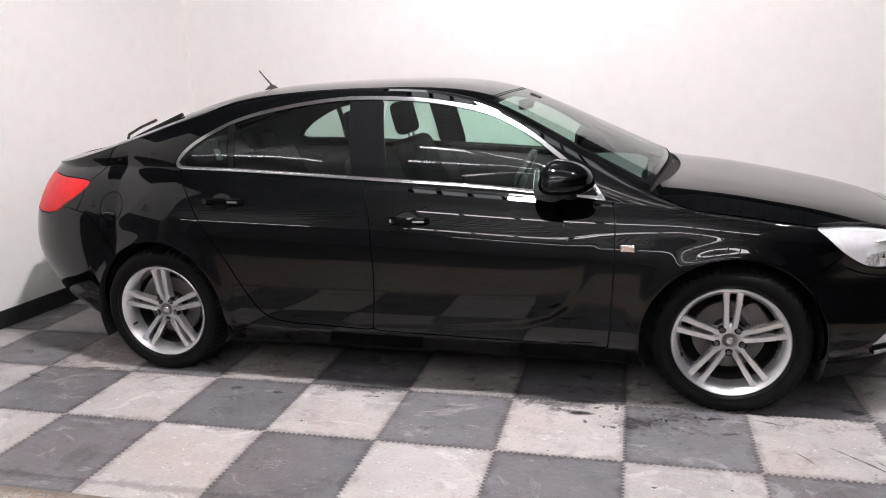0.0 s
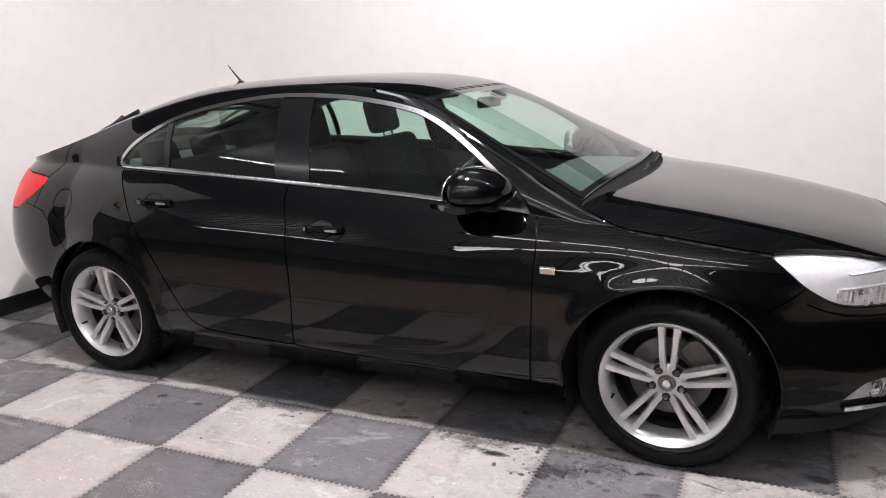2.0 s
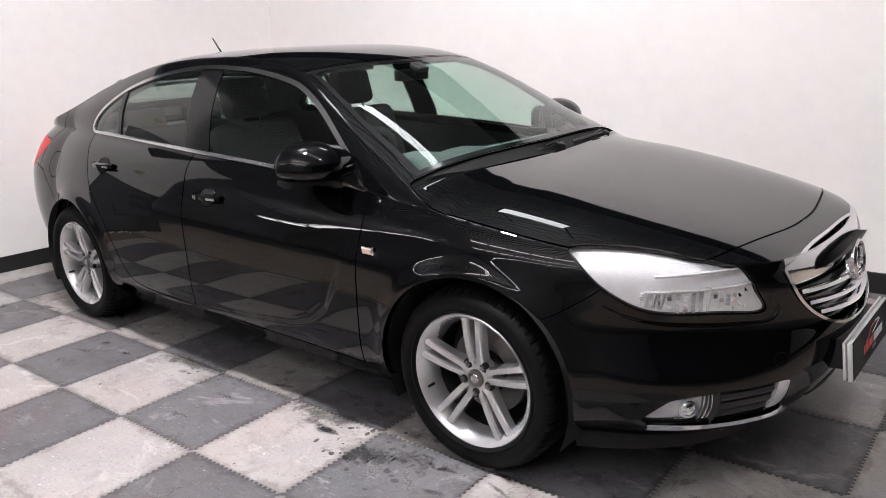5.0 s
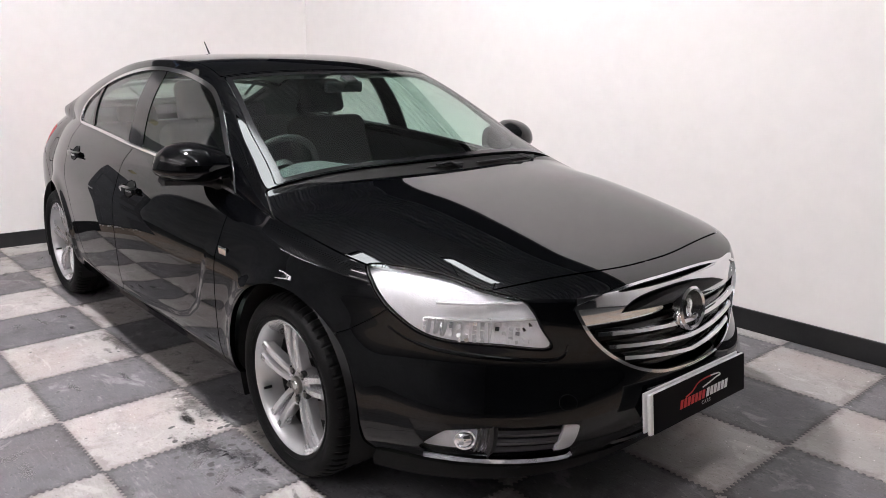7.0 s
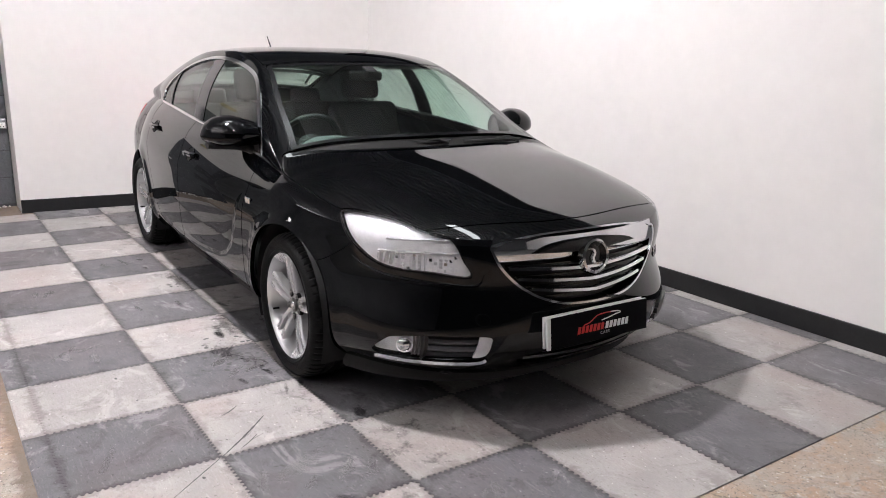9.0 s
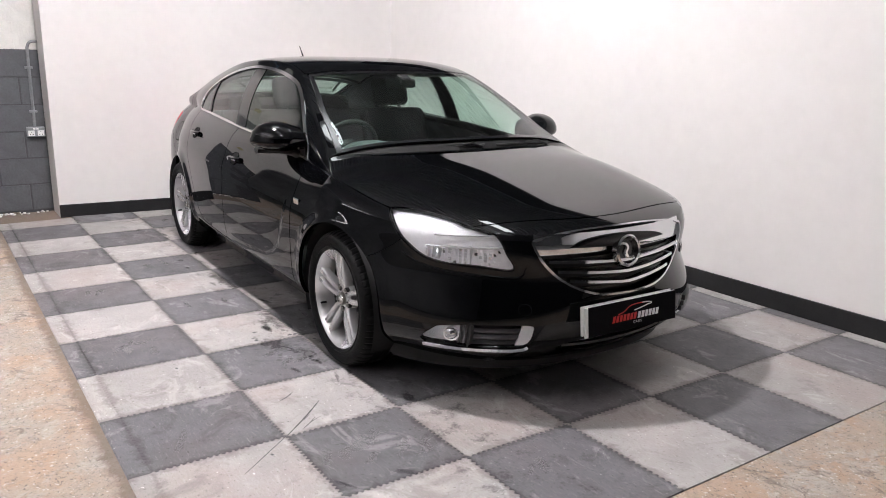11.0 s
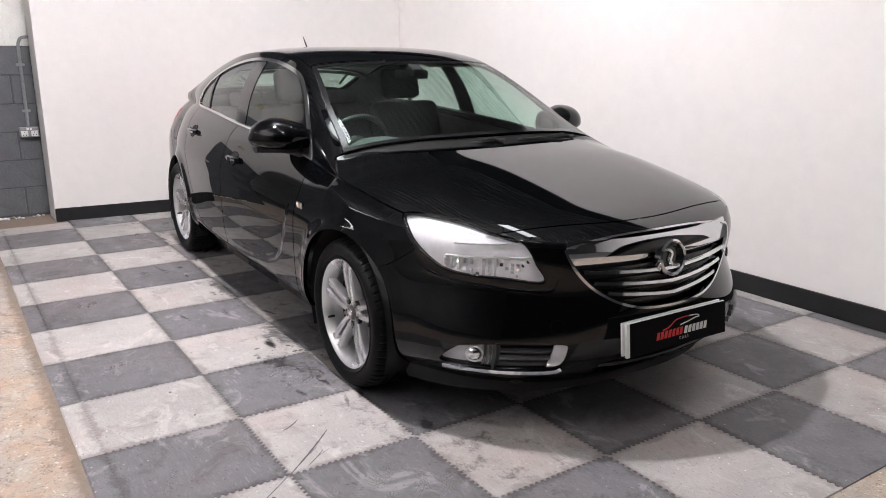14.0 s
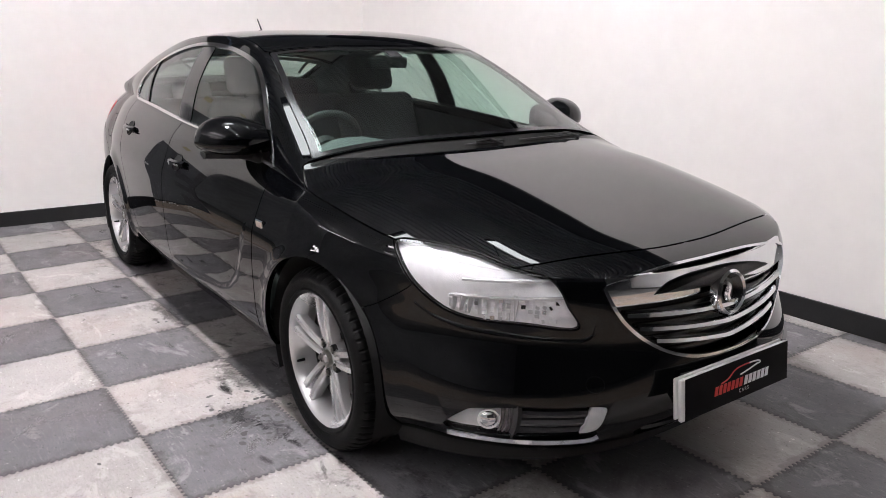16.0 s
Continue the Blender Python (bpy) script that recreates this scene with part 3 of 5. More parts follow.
# ---- the car's body: one smooth skin, cut into panels ----
class Skin:
    """Half of the body's skin with normals; cut() splits faces along a field's zero line and names what lies inside."""

    def __init__(self, grids):
        V, F, A = [], [], []
        for kind, (x, w, z), xr, s in grids:
            n0, (a, b) = len(V), x.shape
            for i in range(a):
                for j in range(b):
                    V.append((x[i, j], w[i, j], z[i, j]))
                    A.append((kind, xr[i, j], s[i, j]))
            for i in range(a - 1):
                for j in range(b - 1):
                    F.append([n0 + i * b + j, n0 + (i + 1) * b + j, n0 + (i + 1) * b + j + 1, n0 + i * b + j + 1])
        self.V, self.A = np.array(V), np.array(A)
        key, inv = np.unique(np.round(self.V / 2e-4).astype(int), axis=0, return_inverse=True)
        inv = inv.ravel()
        N = np.zeros((len(key), 3))
        keep = []
        for f in F:
            p = self.V[f]
            n = np.cross(p[2] - p[0], p[3] - p[1])
            if np.linalg.norm(n) > 1e-8:
                keep.append(f)
                for k in f:
                    N[inv[k]] += n
        N /= np.maximum(np.linalg.norm(N, axis=1), 1e-12)[:, None]
        self.N = N[inv]
        mid = np.abs(self.V[:, 1]) < 1e-4
        self.N[mid, 1] = 0
        self.N /= np.maximum(np.linalg.norm(self.N, axis=1), 1e-12)[:, None]
        if self.N[self.V[:, 1] > .85][:, 1].mean() < 0:
            self.N = -self.N
            keep = [f[::-1] for f in keep]
        self.F, self.lab = keep, [""] * len(keep)

    def cut(self, field, label="", gap=0.0, over=False, only=None):
        """field(V, A): negative inside. gap: half the width of the joint round it. only: label that may be cut."""
        for level in ((gap, -gap) if gap else (0.0,)):
            f = field(self.V, self.A) - level
            f = np.where(np.abs(f) < 1e-7, 1e-7, f)
            V, N, A, F, lab, made = [self.V], [self.N], [self.A], [], [], {}
            nv, nV, nN, nA = len(self.V), [], [], []
            for face, name in zip(self.F, self.lab):
                g = [f[k] for k in face]
                free = (name == "" or over) if only is None else name == only
                if not free or min(g) > 0 or max(g) < 0:
                    F.append(face)
                    lab.append((label if not gap or level < 0 else "seam") if free and max(g) < 0 else name)
                    continue
                pos, neg = [], []
                for i, k in enumerate(face):
                    j = face[(i + 1) % len(face)]
                    (neg if f[k] < 0 else pos).append(k)
                    if (f[k] < 0) != (f[j] < 0):
                        e = (min(k, j), max(k, j))
                        if e not in made:
                            t = f[e[0]] / (f[e[0]] - f[e[1]])
                            made[e] = nv + len(nV)
                            nV.append(self.V[e[0]] * (1 - t) + self.V[e[1]] * t)
                            n = self.N[e[0]] * (1 - t) + self.N[e[1]] * t
                            nN.append(n / max(np.linalg.norm(n), 1e-9))
                            nA.append(self.A[e[0]] * (1 - t) + self.A[e[1]] * t)
                        pos.append(made[e])
                        neg.append(made[e])
                for poly, inside in ((pos, 0), (neg, 1)):
                    if len(poly) > 2:
                        F.append(poly)
                        lab.append((label if not gap or level < 0 else "seam") if inside else name)
            if nV:
                V.append(np.array(nV)), N.append(np.array(nN)), A.append(np.array(nA))
            self.V, self.N, self.A, self.F, self.lab = np.concatenate(V), np.concatenate(N), np.concatenate(A), F, lab
            if gap:
                over, only = False, "seam"
        self.lab = ["gap" if n == "seam" else n for n in self.lab]

    def emit(self, label, mat, parent, name=None, sides="both", depth=.012, inset=0.0, text="", where=None, lean=0.0, foot=0.0):
        """Makes the panel: one object across the middle ('both'), or one of its own on a side ('right', 'left')."""
        faces = [f for f, n in zip(self.F, self.lab) if n == label and (where is None or where(self.V[f].mean(0)))]
        if not faces:
            return None
        verts, normals, out = [], [], []
        for sg in ((-1, 1) if sides == "both" else (-1,) if sides == "right" else (1,)):
            used = sorted({k for f in faces for k in f})
            at = {k: len(verts) + i for i, k in enumerate(used)}
            flip = np.array((1, sg, 1))
            P, Q = self.V[used] * flip, self.N[used] * flip
            verts += list(P - Q * inset - np.array((.74, .67 * sg, 0)) * lean * np.clip(P[:, 2:] - foot, 0, 1))
            normals += list(Q)
            fs = [[at[k] for k in (f if sg > 0 else f[::-1])] for f in faces]
            out += fs
            if depth:
                count = {}
                for f in fs:
                    for a, b in zip(f, f[1:] + f[:1]):
                        count[(a, b)] = 1
                rim, rim_n = {}, {}
                edge = [(a, b) for a, b in count if (b, a) not in count and not (sides == "both" and abs(verts[a][1]) < 1e-3 and abs(verts[b][1]) < 1e-3)]
                for a, b in edge:
                    d = np.cross(verts[b] - verts[a], normals[a])
                    for k in (a, b):
                        rim_n[k] = rim_n.get(k, 0) + d / max(np.linalg.norm(d), 1e-9)
                for k, d in rim_n.items():
                    rim[k] = len(verts)
                    n = d / max(np.linalg.norm(d), 1e-9)
                    verts += [verts[k], verts[k] - normals[k] * depth]
                    normals += [n, n]
                for a, b in edge:
                    out.append((rim[b], rim[a], rim[a] + 1, rim[b] + 1))
        return mesh_object(name or label, verts, out, mat, parent, normals=None if lean else normals, label=text)


def polygon(points, axes, reach=None):
    """Signed distance (negative inside) to a closed outline in a projection; axes maps (V) to two coordinates."""
    P = np.array(points, float)
    Q = np.roll(P, -1, 0)
    lo, hi = P.min(0) - .06, P.max(0) + .06

    def f(V, A):
        u = np.stack(axes(V), -1)
        d = np.full(len(V), .06)
        near = ((u > lo) & (u < hi)).all(1)
        if reach is not None:
            near &= reach(V, A)
        q = u[near][:, None]
        e = Q - P
        t = np.clip(((q - P) * e).sum(-1) / np.maximum((e * e).sum(-1), 1e-12), 0, 1)
        dist = np.linalg.norm(q - (P + t[..., None] * e), axis=-1).min(1)
        c = (P[:, 1] > q[..., 1]) != (Q[:, 1] > q[..., 1])
        xx = P[:, 0] + (q[..., 1] - P[:, 1]) / np.where(np.abs(e[:, 1]) < 1e-12, 1e-12, e[:, 1]) * e[:, 0]
        inside = (c & (q[..., 0] < xx)).sum(1) % 2 == 1
        d[near] = np.where(inside, -dist, dist)
        return d
    return f


side_view = lambda V: (V[:, 0], V[:, 2])
top_view = lambda V: (V[:, 0], V[:, 1])
front_view = lambda V: (V[:, 1], V[:, 2])
corner_view = lambda V: ((V[:, 0] - V[:, 1]) * .7071, V[:, 2] * .92 - (V[:, 0] + V[:, 1]) * .7071 * .39)


def corner_points(points):
    """Outline points (x, w, z) on the front corner, seen from ahead and beside."""
    return [((x - w) * .7071, z * .92 - (x + w) * .7071 * .39) for x, w, z in points]


def make_skin():
    x, w, z = lower_body(110, 190, 60, 64)
    ring = x[:, -1], w[:, -1], z[:, -1]
    g, t = upper_body(*ring, 26, 60)
    z0 = np.zeros_like
    xr = lambda a: ring[0][:, None] + 0 * a
    up = np.linspace(0, 1, g[0].shape[1])[None, :]
    across = np.linspace(1, 0, t[0].shape[1])[None, :]
    return Skin([(0, (x, w, z), xr(x), z0(x)), (1, g, xr(g[0]), up + z0(g[0])), (2, t, xr(t[0]), across + z0(t[0]))])


skin = make_skin()
lower = lambda V, A: A[:, 0] < .5
glassy = lambda V, A: A[:, 0] < 1.5
FIELD_OFF = .06


def only_on(kind, f):
    """A field that holds on one sheet of the skin (0 lower, 1 window panel, 2 top)."""
    return lambda V, A: np.where(np.abs(A[:, 0] - kind) < .01, f(V, A), FIELD_OFF)


# wheel openings
for cx in (0.0, -WHEELBASE):
    skin.cut(only_on(0, lambda V, A, cx=cx: np.hypot(V[:, 0] - cx, V[:, 2] - HUB_Z) - ARCH_R), "opening")
    skin.cut(only_on(0, lambda V, A, cx=cx: np.maximum(np.abs(V[:, 0] - cx) - ARCH_R, V[:, 2] - HUB_Z)), "opening")

# side windows: bright surround, then the glass inside it
DLO = smooth_line([(-.520, .905), (-.590, .995), (-.743, 1.115), (-.876, 1.207), (-1.011, 1.278), (-1.119, 1.313), (-1.281, 1.345), (-1.446, 1.365), (-1.694, 1.376), (-1.9, 1.364), (-2.131, 1.331), (-2.305, 1.291), (-2.417, 1.250), (-2.555, 1.177), (-2.632, 1.116), (-2.662, 1.072), (-2.655, 1.045)], 4) \
    + [(a, float(shoulder_z(a)) + .003) for a in np.linspace(-2.62, -.53, 40)]
dlo = only_on(1, polygon(DLO, side_view))
PILLAR = [(-1.750, 1.40), (-1.690, .95), (-1.508, .95), (-1.583, 1.40)]
DIVIDER = [(-2.388, 1.40), (-2.352, .95), (-2.318, .95), (-2.352, 1.40)]
skin.cut(lambda V, A: np.maximum(dlo(V, A) + .017, only_on(1, polygon(PILLAR, side_view))(V, A)), "pillar_cover")
skin.cut(lambda V, A: np.maximum(dlo(V, A) + .017, only_on(1, polygon(DIVIDER, side_view))(V, A)), "divider")
skin.cut(lambda V, A: dlo(V, A) + .017, "side_window")
skin.cut(dlo, "chrome")
# mirror's triangle at the foot of the front window
SAIL = [(-.45, .88), (-.70, .935), (-.70, .96), (-.60, 1.06), (-.45, 1.2)]
skin.cut(only_on(1, polygon(SAIL, side_view)), "sail_panel", over=False, only="side_window")

# headlamp
HEADLAMP = smooth_line([(.309, .778, .803), (.412, .710, .804), (.553, .646, .790), (.660, .612, .770), (.749, .548, .748), (.785, .525, .715), (.806, .508, .660), (.826, .490, .598), (.717, .600, .603), (.612, .686, .606), (.533, .732, .620), (.460, .764, .655), (.399, .785, .698), (.347, .793, .755)], 5, True)
def on_nose(points):
    """Draws outline points ahead of the axle back onto the nose."""
    return [(x if x < .32 else -.2 + (x + .2) * (1 - .024 * min(1, (x - .32) / .2)), w, z) for x, w, z in points]


headlamp = polygon(corner_points(on_nose(HEADLAMP)), corner_view, lambda V, A: V[:, 0] > .2)
skin.cut(headlamp, "headlamp", gap=.003)
# fog lamp recess
FOG = smooth_line([(.520, .772, .258), (.585, .765, .318), (.645, .742, .366)], 4) + smooth_line([(.748, .655, .384), (.850, .545, .391), (.915, .440, .388), (.912, .425, .335), (.885, .440, .275), (.84, .50, .262), (.750, .612, .257), (.646, .703, .252), (.57, .75, .250)], 4)
fog = polygon(corner_points(on_nose(FOG)), corner_view, lambda V, A: V[:, 0] > .3)
skin.cut(lambda V, A: fog(V, A) + .0125, "fog_recess")
skin.cut(fog, "fog_trim")
ahead = lambda f: lambda V, A: np.where((A[:, 0] < .5) & (V[:, 0] > .3), f(V), FIELD_OFF)
skin.cut(ahead(lambda V: V[:, 1] - .488 + (V[:, 2] - .33) * .12), "fog_end", only="fog_recess")
skin.cut(ahead(lambda V: .648 - V[:, 1]), "fog_glass", only="fog_recess")
# grille
GRILLE = [(0, .748), (.2, .748), (.36, .742), (.425, .728), (.435, .712), (.415, .66), (.375, .605), (.32, .555), (.25, .515), (.15, .487), (0, .478)]
GRILLE = smooth_line(GRILLE[:3], 3)[:-1] + smooth_line(GRILLE[2:], 4)
grille = polygon(GRILLE + [(-a, b) for a, b in GRILLE[::-1]], front_view, lambda V, A: V[:, 0] > .6)
skin.cut(lambda V, A: grille(V, A) + np.where(V[:, 2] > .73, .0045, .0095), "grille_recess")
skin.cut(grille, "grille_surround")
INTAKE = [(0, .222), (.18, .224), (.29, .235), (.315, .252), (.29, .277), (.18, .287), (0, .290)]
skin.cut(polygon(INTAKE + [(-a, b) for a, b in INTAKE[::-1]], front_view, lambda V, A: V[:, 0] > .6), "intake_recess")

# bonnet, windscreen, roof, rear glass on the top sheet
hood_edge = spline([(0, .772), (.1, .770), (.3, .745), (.45, .718), (.6, .675), (.7, .62), (.9, .45)])
skin.cut(only_on(2, lambda V, A: np.maximum.reduce([V[:, 0] - hood_edge(V[:, 1]), (COWL_X + .030 - .045 * A[:, 2] ** 2) - A[:, 1], V[:, 1] + .006 - A[:, 2] * 0 - V[:, 1] / np.maximum(A[:, 2], 1e-3)])), "bonnet", gap=.0035)
skin.cut(only_on(2, lambda V, A: np.maximum.reduce([(COWL_X - .022) - A[:, 1], A[:, 1] - COWL_X - .031 + .045 * A[:, 2] ** 2, A[:, 2] - .97])), "scuttle")
skin.cut(only_on(2, lambda V, A: np.maximum.reduce([-1.055 - A[:, 1], A[:, 1] - (COWL_X - .050), A[:, 2] - .905])), "windscreen")
skin.cut(only_on(2, lambda V, A: np.maximum.reduce([-1.085 - A[:, 1], A[:, 1] - (COWL_X - .025), A[:, 2] - .945])), "screen_border", gap=.003)
skin.cut(only_on(2, lambda V, A: np.maximum.reduce([-2.73 - A[:, 1], A[:, 1] + 1.098, A[:, 2] - .965])), "roof", gap=.0025)
skin.cut(only_on(2, lambda V, A: np.maximum.reduce([-3.26 - A[:, 1], A[:, 1] + 2.80, A[:, 2] - .90])), "rear_glass", gap=.003)
# doors
FRONT_DOOR = smooth_line([(-1.640, 1.2), (-1.621, .982), (-1.585, .86), (-1.568, .756), (-1.558, .62), (-1.560, .49), (-1.572, .37), (-1.585, .300)], 4) + smooth_line([(-1.56, .291), (-1.24, .281), (-.822, .272), (-.53, .262), (-.505, .270)], 3) + smooth_line([(-.500, .30), (-.49, .478), (-.483, .656), (-.482, .817), (-.497, .912), (-.52, 1.2)], 4)
REAR_DOOR = smooth_line([(-1.640, 1.2), (-1.621, .982), (-1.585, .86), (-1.568, .756), (-1.558, .62), (-1.560, .49), (-1.572, .37), (-1.585, .300)], 4)[::-1] + smooth_line([(-2.70, 1.2), (-2.640, 1.04), (-2.554, .93), (-2.493, .841), (-2.413, .737), (-2.332, .629), (-2.258, .504), (-2.19, .400), (-2.14, .345), (-2.079, .317), (-1.98, .305), (-1.80, .300), (-1.61, .293)], 4)
skin.cut(only_on(0, polygon(FRONT_DOOR, side_view)), "front_door", gap=.0028)
skin.cut(only_on(0, polygon(REAR_DOOR, side_view)), "rear_door", gap=.0028)
skin.cut(only_on(0, lambda V, A: np.hypot((V[:, 0] + 3.02) / .070, (V[:, 2] - .853) / .074) * .072 - .072), "fuel_flap", gap=.002)
TAILLAMP = smooth_line([(-3.40, .990), (-3.28, .985), (-3.190, .972), (-3.239, .915), (-3.33, .86), (-3.42, .812), (-3.60, .80), (-3.75, .85), (-3.75, .97), (-3.60, 1.0)], 4, True)
skin.cut(only_on(0, polygon(TAILLAMP, side_view, lambda V, A: V[:, 1] > .30)), "tail_lamp", gap=.003)
BUMPER = [(.20, -.1), (.20, .56), (.305, .606), (.380, .655), (.42, .685), (.46, .74), (.50, .84), (.7, .9), (1.4, .9), (1.4, -.1)]
skin.cut(polygon(BUMPER, side_view), "front_bumper", gap=.002)
REAR_BUMPER = [(-2.95, -.1), (-2.95, .50), (-2.999, .594), (-3.08, .719), (-3.168, .814), (-3.3, .84), (-4.2, .84), (-4.2, -.1)]
skin.cut(polygon(REAR_BUMPER, side_view), "rear_bumper", gap=.002)
HATCH = [(-3.0, 1.5), (-3.06, 1.16), (-3.081, 1.137), (-3.106, 1.078), (-3.14, 1.018), (-3.192, .974), (-3.25, .80), (-4.2, .80), (-4.2, 1.5)]
skin.cut(polygon(HATCH, side_view), "tailgate", gap=.0025)
skin.cut(only_on(0, lambda V, A: V[:, 2] - .255), "sill", over=False)
skin.cut(lambda V, A: np.where(A[:, 1] > -1.5, np.where(A[:, 0] < .5, -1.0, V[:, 0] * 0 + (A[:, 1] > -.47) * -2.0 + 1.0), 1.0), "front_wing")

car = tagged(new("car"), "glossy black five-door hatchback car parked on chequered floor tiles", "car")
car.location, car.rotation_euler, car.scale = (CAR_X, CAR_Y, 0), (0, 0, radians(CAR_YAW)), (1, 1, CAR_HIGH)
PANELS = [("bonnet", M_PAINT, "both", "bonnet"), ("roof", M_PAINT, "both", "roof"), ("front_bumper", M_PAINT, "both", "front_bumper"), ("rear_bumper", M_PAINT, "both", "rear_bumper"),
          ("tailgate", M_PAINT, "both", "tailgate"), ("windscreen", M_SCREEN, "both", "windscreen"), ("rear_glass", M_PRIVACY, "both", "rear_window")]
body = {}
for label, mat, sides, name in PANELS:
    body[label] = skin.emit(label, mat, car, name, depth=.006 if "glass" in label or label == "windscreen" else .02)
for side in ("right", "left"):
    for label, mat, name in (("front_wing", M_PAINT, "front_wing"), ("", M_PAINT, "body_side"), ("front_door", M_PAINT, "front_door"), ("rear_door", M_PAINT, "rear_door"), ("sill", M_PAINT, "sill"), ("fuel_flap", M_PAINT, "fuel_flap"), ("tail_lamp", M_RED, "tail_lamp")):
        body[label, side] = skin.emit(label, mat, car, name, side, depth=.02)
    skin.emit("gap", M_DARK, car, "panel_seal", side, depth=0, inset=.011)
    skin.emit("chrome", M_BRIGHT, car, "window_surround", side, depth=.008, inset=-.004, text="polished chrome window surround")
    skin.emit("pillar_cover", M_GLOSS_TRIM, car, "pillar_cover", side, depth=.006, inset=.002)
    skin.emit("divider", M_GLOSS_TRIM, car, "window_divider", side, depth=.006, inset=-.001)
    skin.emit("sail_panel", M_TRIM, car, "mirror_base", side, depth=.006, inset=.001)
    skin.emit("tail_lamp", M_DARK, body["tail_lamp", side], "lamp_back", side, depth=0, inset=.03)
    skin.emit("", M_INTERIOR, car, "side_lining", side, depth=0, inset=.05, where=lambda c: c[0] < -2.2)
    skin.emit("front_door", M_INTERIOR, car, "front_door_lining", side, depth=0, inset=.055)
    skin.emit("rear_door", M_INTERIOR, car, "rear_door_lining", side, depth=0, inset=.055)
    for name, lo, hi, mat in (("front_door_window", -1.55, 0, M_GLASS), ("rear_door_window", -2.335, -1.65, M_PRIVACY), ("quarter_window", -3, -2.335, M_PRIVACY)):
        skin.emit("side_window", mat, car, name, side, depth=.004, inset=.005, where=lambda c, lo=lo, hi=hi: lo < c[0] < hi)
skin.emit("tailgate", M_INTERIOR, body["tailgate"], "tailgate_lining", depth=0, inset=.05)
skin.emit("scuttle", M_DARK, car, "scuttle_panel", depth=.004, inset=.012)
skin.emit("screen_border", M_GLOSS_TRIM, car, "screen_border", depth=.004)
skin.emit("roof", M_LINER, car, "headlining", depth=0, inset=.03)


# ---- wheels: ten spokes in five pairs ----
def spoke(angle, lean):
    """One spoke of a pair: rounded bar from hub to lip, dished inwards at the hub."""
    bm = bmesh.new()
    rings = []
    for k, r in enumerate((.045, .075, .11, .15, .19, .226)):
        t = k / 5
        off = lean * (.0155 + .0135 * t)
        half = .0125 + .001 * t + (.004 if k == 0 else .003 if k == 5 else 0)
        y = -.012 - .028 * math.sin(t * math.pi / 2) + .004 * t       # outward is -y
        d = .046 - .012 * t
        sec = [(-half * 1.1, d), (-half, .008), (-half * .70, 0), (half * .70, 0), (half, .008), (half * 1.1, d)]
        ring = []
        for a, h in sec:
            p = Vector((off + a, y + h, r))
            ring.append(bm.verts.new(Matrix.Rotation(angle, 4, "Y") @ p))
        rings.append(ring)
    for p, q in zip(rings, rings[1:]):
        for i in range(6):
            bm.faces.new((p[i], p[(i + 1) % 6], q[(i + 1) % 6], q[i]))
    bm.faces.new(rings[0][::-1]), bm.faces.new(rings[-1])
    return bm


